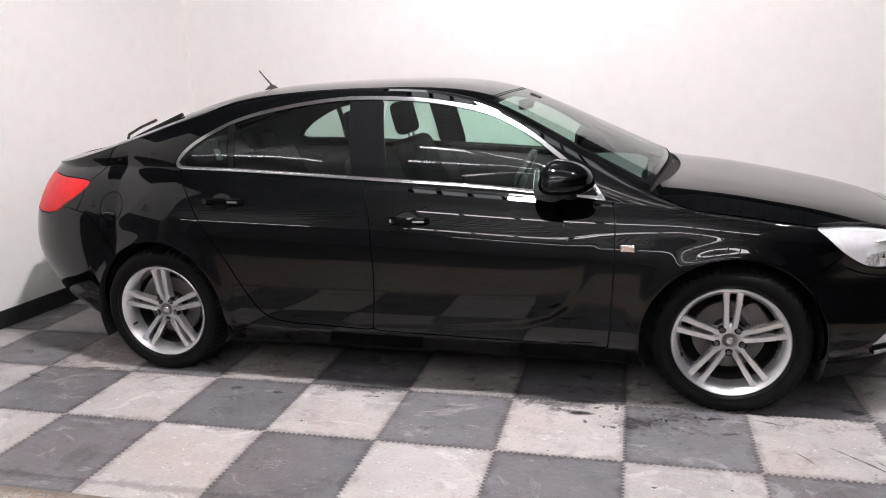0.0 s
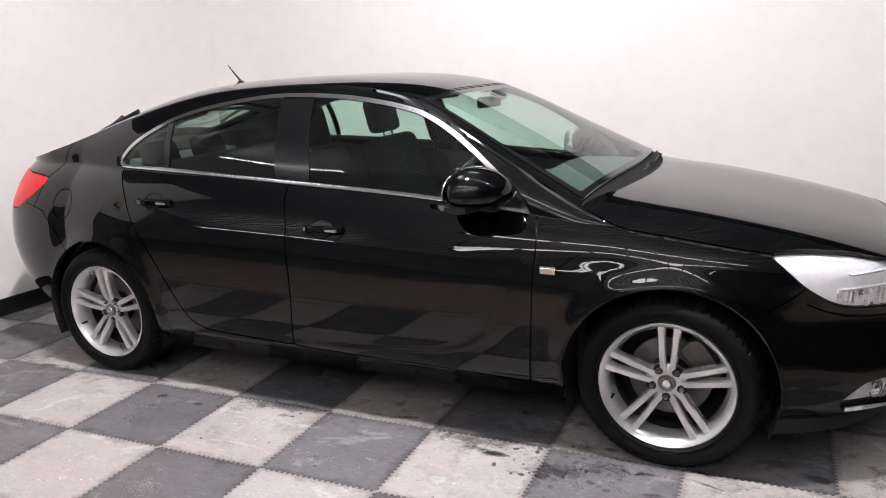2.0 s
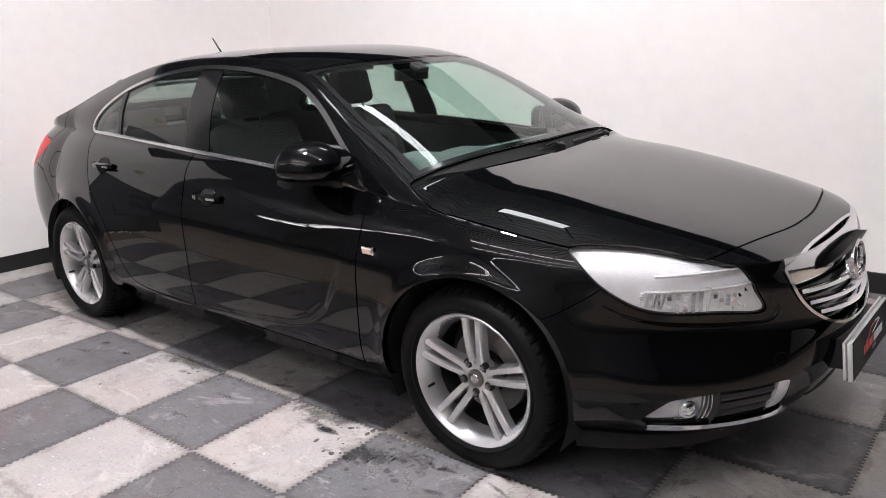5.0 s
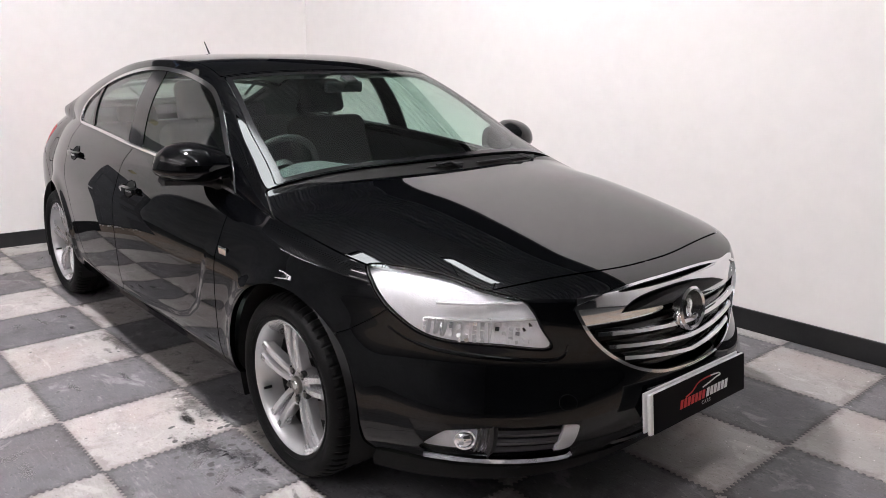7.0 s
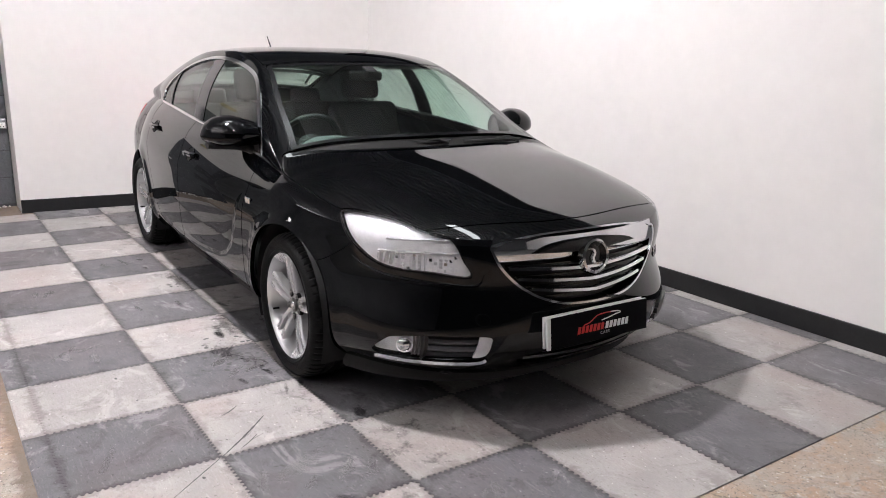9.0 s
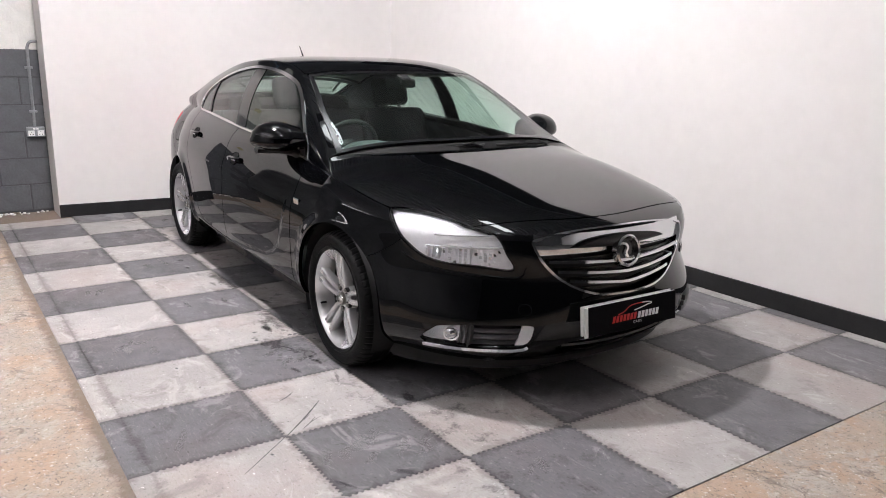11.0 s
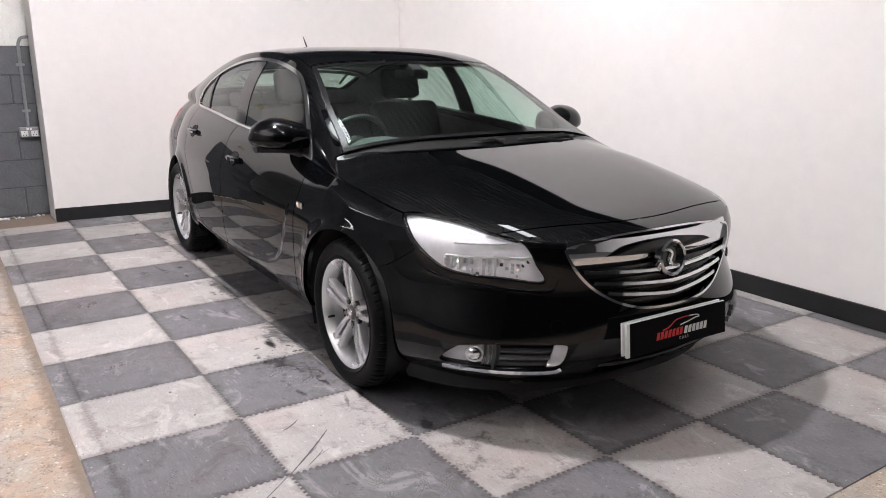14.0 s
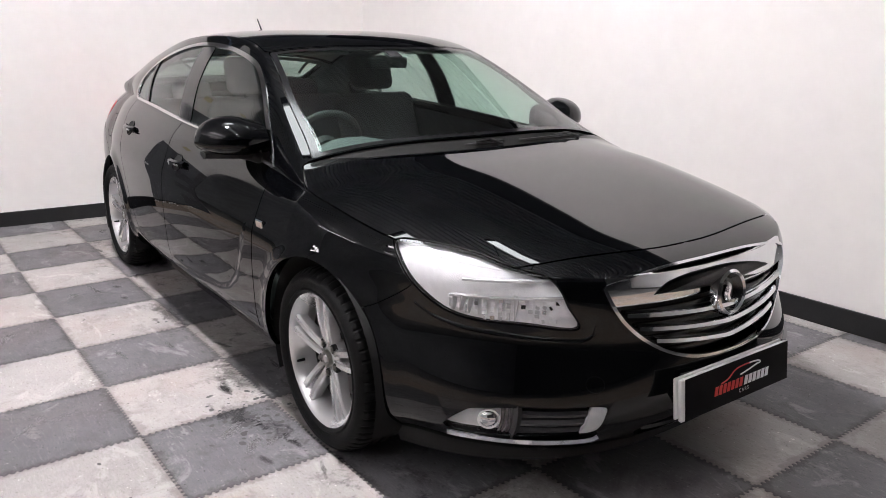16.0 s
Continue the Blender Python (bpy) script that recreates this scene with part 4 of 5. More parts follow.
def make_wheel(x, w, turn, side):
    """A wheel at (x, w); its face looks towards -y before it is put on its side."""
    wheel = part("wheel", lathe([(.214, .036), (.200, .032), (.201, .026), (.204, .010), (.207, -.006), (.212, -.018), (.222, -.036), (.231, -.046), (.238, -.050), (.243, -.046), (.243, -.036), (.232, -.02), (.226, .0), (.222, .036), (.214, .036)], 72), M_ALLOY, car, "silver alloy wheel with five pairs of spokes", smooth=True)
    wheel.matrix_basis = Matrix.Translation((x, -w if side > 0 else w, HUB_Z)) @ (Matrix() if side > 0 else Matrix.Rotation(math.pi, 4, "Z"))
    part("barrel", lathe([(.222, .0365), (.222, .15), (.236, .165), (.226, .165), (.212, .15), (.202, .0365), (.222, .0365)], 56), M_BARREL, wheel, smooth=True)
    hub = lathe([(.0, -.012), (.058, -.012), (.070, -.004), (.074, .02), (.06, .05), (0, .05)], 40)
    part("hub", hub, M_ALLOY, wheel, smooth=True)
    for i in range(5):
        a = math.radians(72 * i) + turn
        for lean in (-1, 1):
            part("spoke", spoke(a, lean), M_ALLOY, wheel)
        b = a + math.radians(36)
        bx, bz = .056 * math.sin(b), .056 * math.cos(b)
        part("bolt_seat", lathe([(.0, -.0145), (.0155, -.0145), (.0175, -.0115), (.0175, .0)], 18), M_DARK, wheel, m=Matrix.Translation((bx, 0, bz)))
        part("wheel_bolt", lathe([(.0, -.023), (.007, -.0225), (.0105, -.019), (.0105, -.012)], 6), M_STEEL, wheel, m=Matrix.Translation((bx, 0, bz)))
    part("centre_cap", lathe([(0, -.022), (.018, -.021), (.020, -.024), (.029, -.0235), (.032, -.019), (.033, -.01)], 32), M_STEEL, wheel, smooth=True)
    part("cap_badge", lathe([(0, -.0255), (.014, -.0245), (.0175, -.021)], 24), M_BRIGHT, wheel, smooth=True)
    v = math.radians(248) + turn
    part("valve", lathe([(0, -.03), (.0045, -.03), (.0055, -.01), (.0055, .0)], 10), M_RUBBER, wheel, m=Matrix.Translation((.205 * math.sin(v), -.012, .205 * math.cos(v))))
    # tyre: bulged wall, rim guard, grooved tread with cut shoulder blocks
    n, R = 290, .328
    prof = [(.236, -.040), (.243, -.050), (.252, -.058), (.258, -.054), (.275, -.063), (.292, -.063), (.302, -.0575), (.308, -.052), (.314, -.046), (.318, -.040), (.3215, -.034), (.3235, -.027), (R - .003, -.020), (R - .001, -.012), (R, -.004), (R, .012), (R - .007, .014), (R - .007, .022), (R, .024), (R, .052), (R - .007, .054), (R - .007, .064), (R, .066), (R, .094), (R - .007, .096), (R - .007, .104), (R, .106), (R - .003, .138), (.318, .155), (.29, .178), (.25, .172), (.236, .155)]
    bm = bmesh.new()
    rings = []
    for r, h in prof:
        ring = []
        for i in range(n):
            a = 2 * math.pi * i / n
            cut = .005 if i % 5 == 0 and r > .310 and (h < .012 or h > .106) else 0
            skew = .7 * (h + .06) * abs(h + .06) ** .5
            ring.append(bm.verts.new(((r - cut) * math.cos(a + skew), h, (r - cut) * math.sin(a + skew))))
        rings.append(ring)
    for p, q in zip(rings, rings[1:]):
        for i in range(n):
            bm.faces.new((p[i], p[(i + 1) % n], q[(i + 1) % n], q[i]))
    for v_ in bm.verts:                      # the weight flattens the foot
        if v_.co.z < -HUB_Z + .001:
            v_.co.z = -HUB_Z + .001
    tyre = part("tyre", bm, M_RUBBER, wheel, "black low-profile road tyre", smooth=True)
    for f in tyre.data.polygons:             # crisp tread blocks
        if math.hypot(f.center.x, f.center.z) > .312:
            f.use_smooth = False
    part("brake_disc", lathe([(.06, .062), (.150, .062), (.152, .066), (.152, .084), (.150, .088), (.06, .088)], 56), M_STEEL, wheel, smooth=True)
    part("brake_hub", lathe([(0, .05), (.075, .05), (.078, .056), (.078, .09), (0, .09)], 32), M_DARK, wheel, smooth=True)
    cal = prism(smooth_line([(.095, -.07), (.168, -.075), (.176, 0), (.168, .075), (.095, .07), (.10, 0)], 3, True), .075, .004)
    part("brake_caliper", cal, M_STEEL, wheel, m=Matrix.Translation((0, .036, 0)) @ Matrix.Rotation(math.radians(-35 if x > -1 else 215), 4, "Y"))
    # dark disc in place of the shade behind the brake
    part("wheel_inner", lathe([(0, .13), (.208, .13), (.208, .16), (0, .16)], 40), M_DARK, wheel)
    return wheel


HUB_W = .858
for side in (1, -1):
    for x, turn in ((0.0, 0.02), (-WHEELBASE, -.035)):
        make_wheel(x, HUB_W - (.004 if x < -1 else 0), turn, side)
        # liner of the wheel opening
        bm = bmesh.new()
        ys = (.56, .70, .84, .905)
        arcs = []
        for w in ys:
            r = ARCH_R + .006
            arcs.append([bm.verts.new((x + r * math.cos(a), -side * w, HUB_Z + r * math.sin(a))) for a in np.linspace(-.42, math.pi + .42, 40)])
        for p, q in zip(arcs, arcs[1:]):
            for i in range(39):
                bm.faces.new((p[i], p[i + 1], q[i + 1], q[i]))
        bm.faces.new(arcs[0])
        part("wheel_arch_liner", bm, M_DARK, car, smooth=True)
        # rolled lip of the opening
        lip = [(x + (ARCH_R - .001) * math.cos(a), -side * (side_at(min(max(x + ARCH_R * math.cos(a), -3.0), -.2), max(HUB_Z + ARCH_R * math.sin(a), .2)) - .012), HUB_Z + (ARCH_R - .001) * math.sin(a)) for a in np.linspace(.02, math.pi - .02, 40)]
part("underbody", box(-3.35, .72, -.55, .55, .17, .30, .03), M_DARK, car)
part("floor_pan", box(-2.3, -.42, -.82, .82, .185, .30, .02), M_DARK, car)


# ---- lamps, grille, badges, mirrors, handles, wipers ----
def swept(points, section, closed_section=True, up=(0, 0, 1)):
    """A bar along points; section pairs are (outward, up), outward being square to the way and to up."""
    bm = bmesh.new()
    pts, rings = [Vector(p) for p in points], []
    for i, p in enumerate(pts):
        d = (pts[min(i + 1, len(pts) - 1)] - pts[max(i - 1, 0)]).normalized()
        u = Vector(up)
        u = (u - d * u.dot(d)).normalized()
        o = d.cross(u)
        rings.append([bm.verts.new(p + o * a + u * b) for a, b in (section(i / (len(pts) - 1)) if callable(section) else section)])
    n = len(rings[0])
    for p, q in zip(rings, rings[1:]):
        for k in range(n):
            bm.faces.new((p[k], p[(k + 1) % n], q[(k + 1) % n], q[k]))
    bm.faces.new(rings[0][::-1]), bm.faces.new(rings[-1])
    return bm


skin.emit("grille_surround", M_CHROME, car, "grille_surround", depth=.014, inset=-.006, text="chrome grille surround")
skin.emit("grille_recess", M_TRIM, car, "grille_mesh", depth=0, inset=.055)
skin.emit("intake_recess", M_TRIM, car, "lower_intake", depth=.04, inset=.045)


def grille_bar(z_mid, z_end, half, height, name="grille_bar"):
    pts = []
    for t in np.linspace(-1, 1, 41):
        y = half * t
        z = z_mid + (z_end - z_mid) * abs(t) ** 1.15
        pts.append((nose_at(y, z) - .006, y, z))
    h = height / 2
    return part(name, swept(pts, [(-.024, -h * .8), (.005, -h), (.008, -h * .8), (.006 - h * .25, h * .8), (.003 - h * .25, h), (-.028, h * .9)]), M_CHROME, car, smooth=True)


grille_bar(.704, .708, .424, .086, "grille_blade")
for zm, ze, half in ((.621, .640, .372), (.574, .597, .335), (.530, .556, .285)):
    grille_bar(zm, ze, half, .0135)
for k in range(5):                                  # dark slats behind the bright bars
    z = .515 + k * .042
    half = .26 + .035 * k
    pts = [(nose_at(half * t, z) - .035, half * t, z) for t in np.linspace(-1, 1, 21)]
    part("grille_slat", swept(pts, [(.01, -.006), (-.006, -.004), (-.006, .004), (.01, .006)]), M_GLOSS_TRIM, car)
# round emblem: ring and a plain curved blade
emblem = part("emblem", lathe([(.055, .010), (.0565, -.013), (.062, -.019), (.070, -.013), (.073, .004), (.073, .012), (.055, .010)], 48, "x"), M_BRIGHT, car, "round chrome emblem", smooth=True, m=Matrix.Translation((nose_at(0, .660) + .006, 0, .660)) @ Matrix.Rotation(radians(-8), 4, "Y") @ Matrix.Diagonal((-1, 1, 1, 1)))
part("emblem_disc", lathe([(0, .002), (.056, .005), (.056, .012)], 36, "x"), M_GLOSS_TRIM, emblem, smooth=True, m=Matrix.Translation((nose_at(0, .660) + .006, 0, .660)) @ Matrix.Rotation(radians(-8), 4, "Y") @ Matrix.Diagonal((-1, 1, 1, 1)))
S = smooth_line([(-.040, .034), (-.012, .030), (.002, .014), (-.008, -.010), (.006, -.028), (.036, -.030)], 4)
part("emblem_blade", swept([(nose_at(0, .660) + .008 - b * .14, a, .660 + b) for a, b in S], [(.008, -.004), (-.008, -.004), (-.005, .006), (.005, .006)], up=(1, 0, 0)), M_BRIGHT, emblem, smooth=True)
pts = [(nose_at(.29 * t, .256) - .012, .29 * t, .256 + .012 * t * t) for t in np.linspace(-1, 1, 25)]
part("intake_bar", swept(pts, [(.02, -.006), (-.004, -.005), (-.004, .005), (.02, .006)]), M_GLOSS_TRIM, car, smooth=True)

# number plate board with a dealer's plain mark
plate = part("plate", box(-.002, .010, -.265, .265, -.064, .064, .003), M_WHITE, car, "white-edged black dealer board")
plate.matrix_basis = Matrix.Translation((1.006, -.015, .398)) @ Matrix.Rotation(radians(-6), 4, "Y")
part("plate_face", box(.0103, .0125, -.250, .2645, -.0635, .0635, .001), M_BOARD, plate)
part("plate_holder", box(-.014, -.006, -.272, .255, -.058, .068, .003), M_WHITE, plate)
part("plate_bracket", box(-.075, -.015, -.2, .2, -.05, .055, .004), M_TRIM, plate)


def print_bar(y0, y1, z0, z1, mat, slant=.006):
    bm = bmesh.new()
    f = [(y0, z0), (y1, z0), (y1 + slant, z1), (y0 + slant, z1)]
    lo = [bm.verts.new((.0126, y, z)) for y, z in f]
    hi = [bm.verts.new((.0136, y, z)) for y, z in f]
    bm.faces.new(hi)
    for i in range(4):
        bm.faces.new((lo[i], lo[(i + 1) % 4], hi[(i + 1) % 4], hi[i]))
    part("print_bar", bm, mat, plate)


for i in range(7):
    print_bar(-.118 + i * .0203, -.118 + i * .0203 + .0145, -.024, .004, M_REDINK)
for i in range(6):
    print_bar(.029 + i * .0215, .029 + i * .0215 + .0155, -.024, .004, M_WHITEINK)
word = bpy.data.curves.new("word", "FONT")
word.body, word.size, word.align_x, word.extrude, word.space_character = "CARS", .017, "CENTER", .0004, 1.35
tmp = bpy.data.objects.new("word", word)
scene.collection.objects.link(tmp)
bpy.context.view_layer.update()
letters = bpy.data.meshes.new_from_object(tmp.evaluated_get(bpy.context.evaluated_depsgraph_get()))
bpy.data.objects.remove(tmp)
letters.materials.clear()
letters.materials.append(M_GREYINK)
letters.transform(Matrix.Translation((.0132, .028, -.043)) @ Matrix(((0, 0, 1, 0), (1, 0, 0, 0), (0, 1, 0, 0), (0, 0, 0, 1))))
letters = new("lettering", letters)
letters.parent = plate
for pts, mat in ((smooth_line([(-.085, .008), (-.05, .016), (-.015, .036), (.03, .041), (.06, .040)], 5), M_REDINK), (smooth_line([(.01, .014), (.05, .020), (.09, .028), (.112, .030), (.10, .038), (.055, .041)], 5), M_WHITEINK)):
    part("print_line", swept([(.0132, a, b) for a, b in pts], [(-.0022, -.0006), (.0022, -.0006), (.0022, .0006), (-.0022, .0006)], up=(1, 0, 0)), mat, plate)

for side, sg in (("right", -1), ("left", 1)):
    # headlamp: clear lens, bright housing, two bowls in a lower window
    lamp = skin.emit("headlamp", M_LENS, car, "headlamp", side, depth=.004, inset=.001, text="large swept-back clear headlamp")
    skin.emit("headlamp", M_LAMP_WHITE, lamp, "lamp_housing", side, depth=0, inset=.010, lean=.14, foot=.60)
    wz = [(w, .695 - .02 * (w - .5) / .3) for w in np.linspace(.50, .74, 18)]
    part("lamp_rib", swept([(nose_at(w, z) - .024, sg * w, z) for w, z in wz], [(.010, -.004), (-.005, -.003), (-.005, .003), (.010, .004)]), M_REFLECTOR, lamp, smooth=True)
    wz = [(w, .745 - .02 * (w - .5) / .3) for w in np.linspace(.53, .72, 18)]
    part("lamp_rib", swept([(nose_at(w, z) - .022, sg * w, z) for w, z in wz], [(.010, -.004), (-.004, -.003), (-.004, .003), (.010, .004)]), M_REFLECTOR, lamp, smooth=True)
    for w in (.735, .722, .709):
        part("lamp_flute", swept([(nose_at(w, z) - .020, sg * w, z) for z in np.linspace(.635, .685, 6)], [(.010, -.004), (-.004, -.003), (-.004, .003), (.010, .004)], up=(1, 0, 0)), M_REFLECTOR, lamp, smooth=True)
    part("lamp_divider", swept([(nose_at(.622, z) - .022, sg * .622, z) for z in np.linspace(.612, .694, 8)], [(.014, -.003), (-.004, -.002), (-.004, .002), (.014, .003)], up=(0, 1, 0)), M_REFLECTOR, lamp, smooth=True)
    rnd = random.Random(5)
    for w in np.arange(.535, .745, .0145):
        for z in np.arange(.622, .688, .0135):
            if abs(w - .622) < .008 or rnd.random() < .12 or z < .615 + (w - .66) * .35:
                continue
            x = nose_at(w, z) - .0165 - .14 * max(0, z - .60)
            aim = Matrix.Translation((x, sg * w, z)) @ Matrix.Rotation(sg * radians(20 + 60 * (w - .5) / .25), 4, "Z") @ Euler((rnd.uniform(-.3, .3), rnd.uniform(-.6, .3), rnd.uniform(-.4, .4))).to_matrix().to_4x4()
            part("reflector_facet", box(-.002, .002, -.0062, .0062, -.0058, .0058), rnd.choice((M_LAMP_WHITE, M_LAMP_WHITE, M_REFLECTOR, M_CHROME)), lamp, m=aim)
    # fog lamp: bright lower trim, round lamp, three slats
    bay = skin.emit("fog_recess", M_TRIM, car, "fog_lamp_bay", side, depth=0, inset=.05)
    skin.emit("fog_trim", M_PAINT, bay, "fog_lamp_rim", side, depth=.05)
    skin.emit("fog_glass", M_LENS, bay, "fog_lamp_lens", side, depth=.004, inset=.008)
    skin.emit("fog_glass", M_LAMP_WHITE, bay, "fog_reflector", side, depth=.012, inset=.022)
    skin.emit("fog_end", M_SATIN, bay, "fog_end_plate", side, depth=.012, inset=.004)
    x = nose_at(.70, .322)
    part("fog_bowl", lathe([(.004, -.012), (.016, -.010), (.026, -.002), (.029, .005), (.031, .005), (.032, -.002)], 28, "x"), M_CHROME, bay, smooth=True, m=Matrix.Translation((x - .018, sg * .70, .325)) @ Matrix.Rotation(sg * radians(38), 4, "Z") @ Matrix.Diagonal((-1, 1, 1, 1)))
    part("fog_bulb", lathe([(0, -.016), (.006, -.014), (.009, -.006), (.009, .004)], 16, "x"), M_BRIGHT, bay, smooth=True, m=Matrix.Translation((x - .020, sg * .70, .325)) @ Matrix.Rotation(sg * radians(38), 4, "Z") @ Matrix.Diagonal((-1, 1, 1, 1)))
    for k in range(6):
        w = .676 - k * .0045
        part("fog_flute", swept([(nose_at(w, z) - .016, sg * w, z) for z in np.linspace(.284, .368, 6)], [(.008, -.0016), (-.003, -.0012), (-.003, .0012), (.008, .0016)], up=(1, 0, 0)), M_CHROME if k % 2 else M_STEEL, bay, smooth=True)
    pts = [(nose_at(.646, z) - .012, sg * .646, z) for z in np.linspace(.268, .380, 8)]
    part("fog_divider", swept(pts, [(.03, -.008), (-.008, -.008), (-.008, .008), (.03, .008)], up=(0, 1, 0)), M_TRIM, bay, smooth=True)
    for z in (.292, .321, .350):
        pts = [(nose_at(w, z) - .020, sg * w, z + .004 * (w - .5)) for w in np.linspace(.475, .640, 16)]
        part("fog_slat", swept(pts, [(.03, -.012), (-.001, -.010), (-.006, 0), (-.001, .010), (.03, .012)]), material("grey_slat", (.06, .06, .063), .3) if (side, z) == ("right", .292) else bpy.data.materials["grey_slat"], bay, smooth=True)
    # chrome bar along the foot
    wz = [(w, .2645) for w in np.linspace(.765, .50, 24)] + smooth_line([(.48, .266), (.456, .271), (.444, .280)], 4)
    pts = [(nose_at(w, z) + .002, sg * w, z) for w, z in wz]
    part("fog_strip", swept(pts, [(.018, -.006), (-.005, -.005), (-.007, .001), (-.003, .007), (.018, .007)]), M_CHROME, bay, smooth=True)
    # raised edge of the bumper that follows the headlamp's foot
    wz = smooth_line([(.800, .640), (.772, .610), (.722, .588), (.650, .578), (.570, .572), (.490, .570), (.462, .585), (.455, .615)], 5)
    part("bumper_ridge", tube([(nose_at(w, z) - .001, sg * w, z) for w, z in wz], .0075, 8, taper=[.4 + .6 * math.sin(math.pi * (k + .5) / len(wz)) for k in range(len(wz))]), M_PAINT, car, smooth=True)
    # door mirror
    def mirror_ring(t):
        """Sections from the inner end (t = 0) to the rounded outer tip."""
        s = math.sqrt(max(1 - max(0, (t - .42) / .58) ** 2.3, 0))
        s0 = .80 + .20 * min(1, t / .35)
        return s * s0
    housing = bmesh.new()
    rings = []
    for t in np.linspace(0, 1, 18):
        w, s = .838 + .245 * t, max(mirror_ring(t), .03)
        zc, xc = 1.028 + .012 * t, -.690 - .035 * t
        ring = []
        for k in range(24):
            a = 2 * math.pi * k / 24
            px, pz = math.cos(a), math.sin(a)
            fx = (.150 * px if px > 0 else .074 * px)          # rounded ahead, flat behind
            fz = (.106 * abs(pz) ** .9 if pz > 0 else -.048 * abs(pz) ** .7) * (1 if pz else 0)
            ring.append(housing.verts.new((xc + fx * s, sg * w, zc + fz * s)))
        rings.append(ring)
    for p, q in zip(rings, rings[1:]):
        for k in range(24):
            housing.faces.new((p[k], p[(k + 1) % 24], q[(k + 1) % 24], q[k]))
    housing.faces.new(rings[0]), housing.faces.new(rings[-1])
    mirror = part("door_mirror", housing, M_PAINT, car, "glossy black door mirror", smooth=True)
    base = tube([(-.62, sg * .80, .945), (-.65, sg * .83, .960), (-.685, sg * .865, .978), (-.70, sg * .91, .985)], .026, 12, taper=(1.25, 1.0, .95, .8))
    part("mirror_arm", base, M_TRIM, mirror, smooth=True)
    bm = swept([(-.708 - .02 * t, sg * (.845 + .205 * t), .976 + .012 * t) for t in np.linspace(0, 1, 12)], lambda t: [(.105 * (1 - .5 * t * t), -.006), (.105 * (1 - .5 * t * t), .010), (-.055 * (1 - .3 * t), .010), (-.05 * (1 - .3 * t), -.010), (.0, -.016)] if sg < 0 else [(-.105 * (1 - .5 * t * t), -.006), (-.105 * (1 - .5 * t * t), .010), (.055 * (1 - .3 * t), .010), (.05 * (1 - .3 * t), -.010), (.0, -.016)])
    part("mirror_base_trim", bm, M_TRIM, mirror)
    glass_pts = smooth_line([(.90, .985), (.98, .980), (1.05, 1.0), (1.06, 1.04), (1.0, 1.085), (.91, 1.075)], 5, True)
    part("mirror_glass", prism([(w, z) for w, z in glass_pts], .004), M_CHROME, mirror, m=Matrix.Translation((-.797, -.045 * sg, .010)) @ Matrix.Rotation(radians(90), 4, "Z") @ Matrix.Diagonal((sg, 1, 1, 1)))
    mirror.location = (-.015, -.045 * sg, -.036) if side == "right" else (-.045, -.07, -.036)
    # door handles
    for name, x0, x1, z in (("front", -1.475, -1.300, .828), ("rear", -2.440, -2.236, .900)):
        door = body[name + "_door", side]
        xm = (x0 + x1) / 2
        pts = [(x, sg * (side_at(x, z) + .022 - .018 * abs(2 * (x - xm) / (x1 - x0)) ** 3), z + .004 * (x - xm)) for x in np.linspace(x0, x1, 16)]
        h = part("door_handle", swept(pts, lambda t: [(-.013 * sg, -.011 + .003 * t), (-.013 * sg, .011 - .002 * t), (.002 * sg, .016), (.010 * sg, .010), (.011 * sg, -.009), (.002 * sg, -.015)]), M_PAINT, door, smooth=True)
        pts = [(x, sg * (side_at(x, z) + .0335), z) for x in np.linspace(x1 - .062, x1 - .008, 6)]
        part("handle_insert", swept(pts, [(-.002 * sg, -.005), (-.002 * sg, .005), (.002 * sg, .004), (.002 * sg, -.004)]), M_ALLOY, h)
        # flat dark disc in place of the shaded hollow behind the handle
        cup = bmesh.new()
        c = []
        for k in range(28):
            a = 2 * math.pi * k / 28
            px, pz = xm - .012 + .055 * math.cos(a), z + .037 * math.sin(a)
            c.append(cup.verts.new((px, sg * (side_at(px, pz) + .0015), pz)))
        mid = cup.verts.new((xm - .012, sg * (side_at(xm, z) + .001), z))
        for k in range(28):
            cup.faces.new((c[k], c[(k + 1) % 28], mid))
        part("handle_cup", cup, M_DARK, door)
        rim = [tuple(v) for v in [(xm - .012 + .055 * math.cos(a), sg * (side_at(xm - .012 + .055 * math.cos(a), z + .037 * math.sin(a)) + .002), z + .037 * math.sin(a)) for a in np.linspace(0, 2 * math.pi, 29)[:-1]]]
        part("cup_rim", tube(rim, .0025, 6, True), M_PAINT, door, smooth=True)
        if name == "front":
            part("lock", lathe([(0, -.003), (.008, -.003), (.0095, 0), (.0095, .012)], 18), M_ALLOY, h, m=Matrix.Translation((x0 + .010, sg * (side_at(x0, z) + .021), z)) @ Matrix.Diagonal((1, -sg, 1, 1)))
    # side indicator and model badge behind the front wheel
    x, z = -.428, .722
    aim = Matrix.Translation((x, sg * (side_at(x, z) + .001), z)) @ Matrix.Rotation(radians(4) * -sg, 4, "X")
    ind = part("side_indicator", box(-.030, .030, -.004, .004, -.017, .017, .003), M_CHROME, car, m=aim)
    part("indicator_lens", box(-.024, .024, -.0065, .0065, -.012, .012, .003), M_AMBER, ind, m=aim)
    for k in range(3):
        part("badge_bar", box(-.026 + k * .018, -.012 + k * .018, -.003, .003, -.044, -.031, .001), M_ALLOY, ind, m=aim)
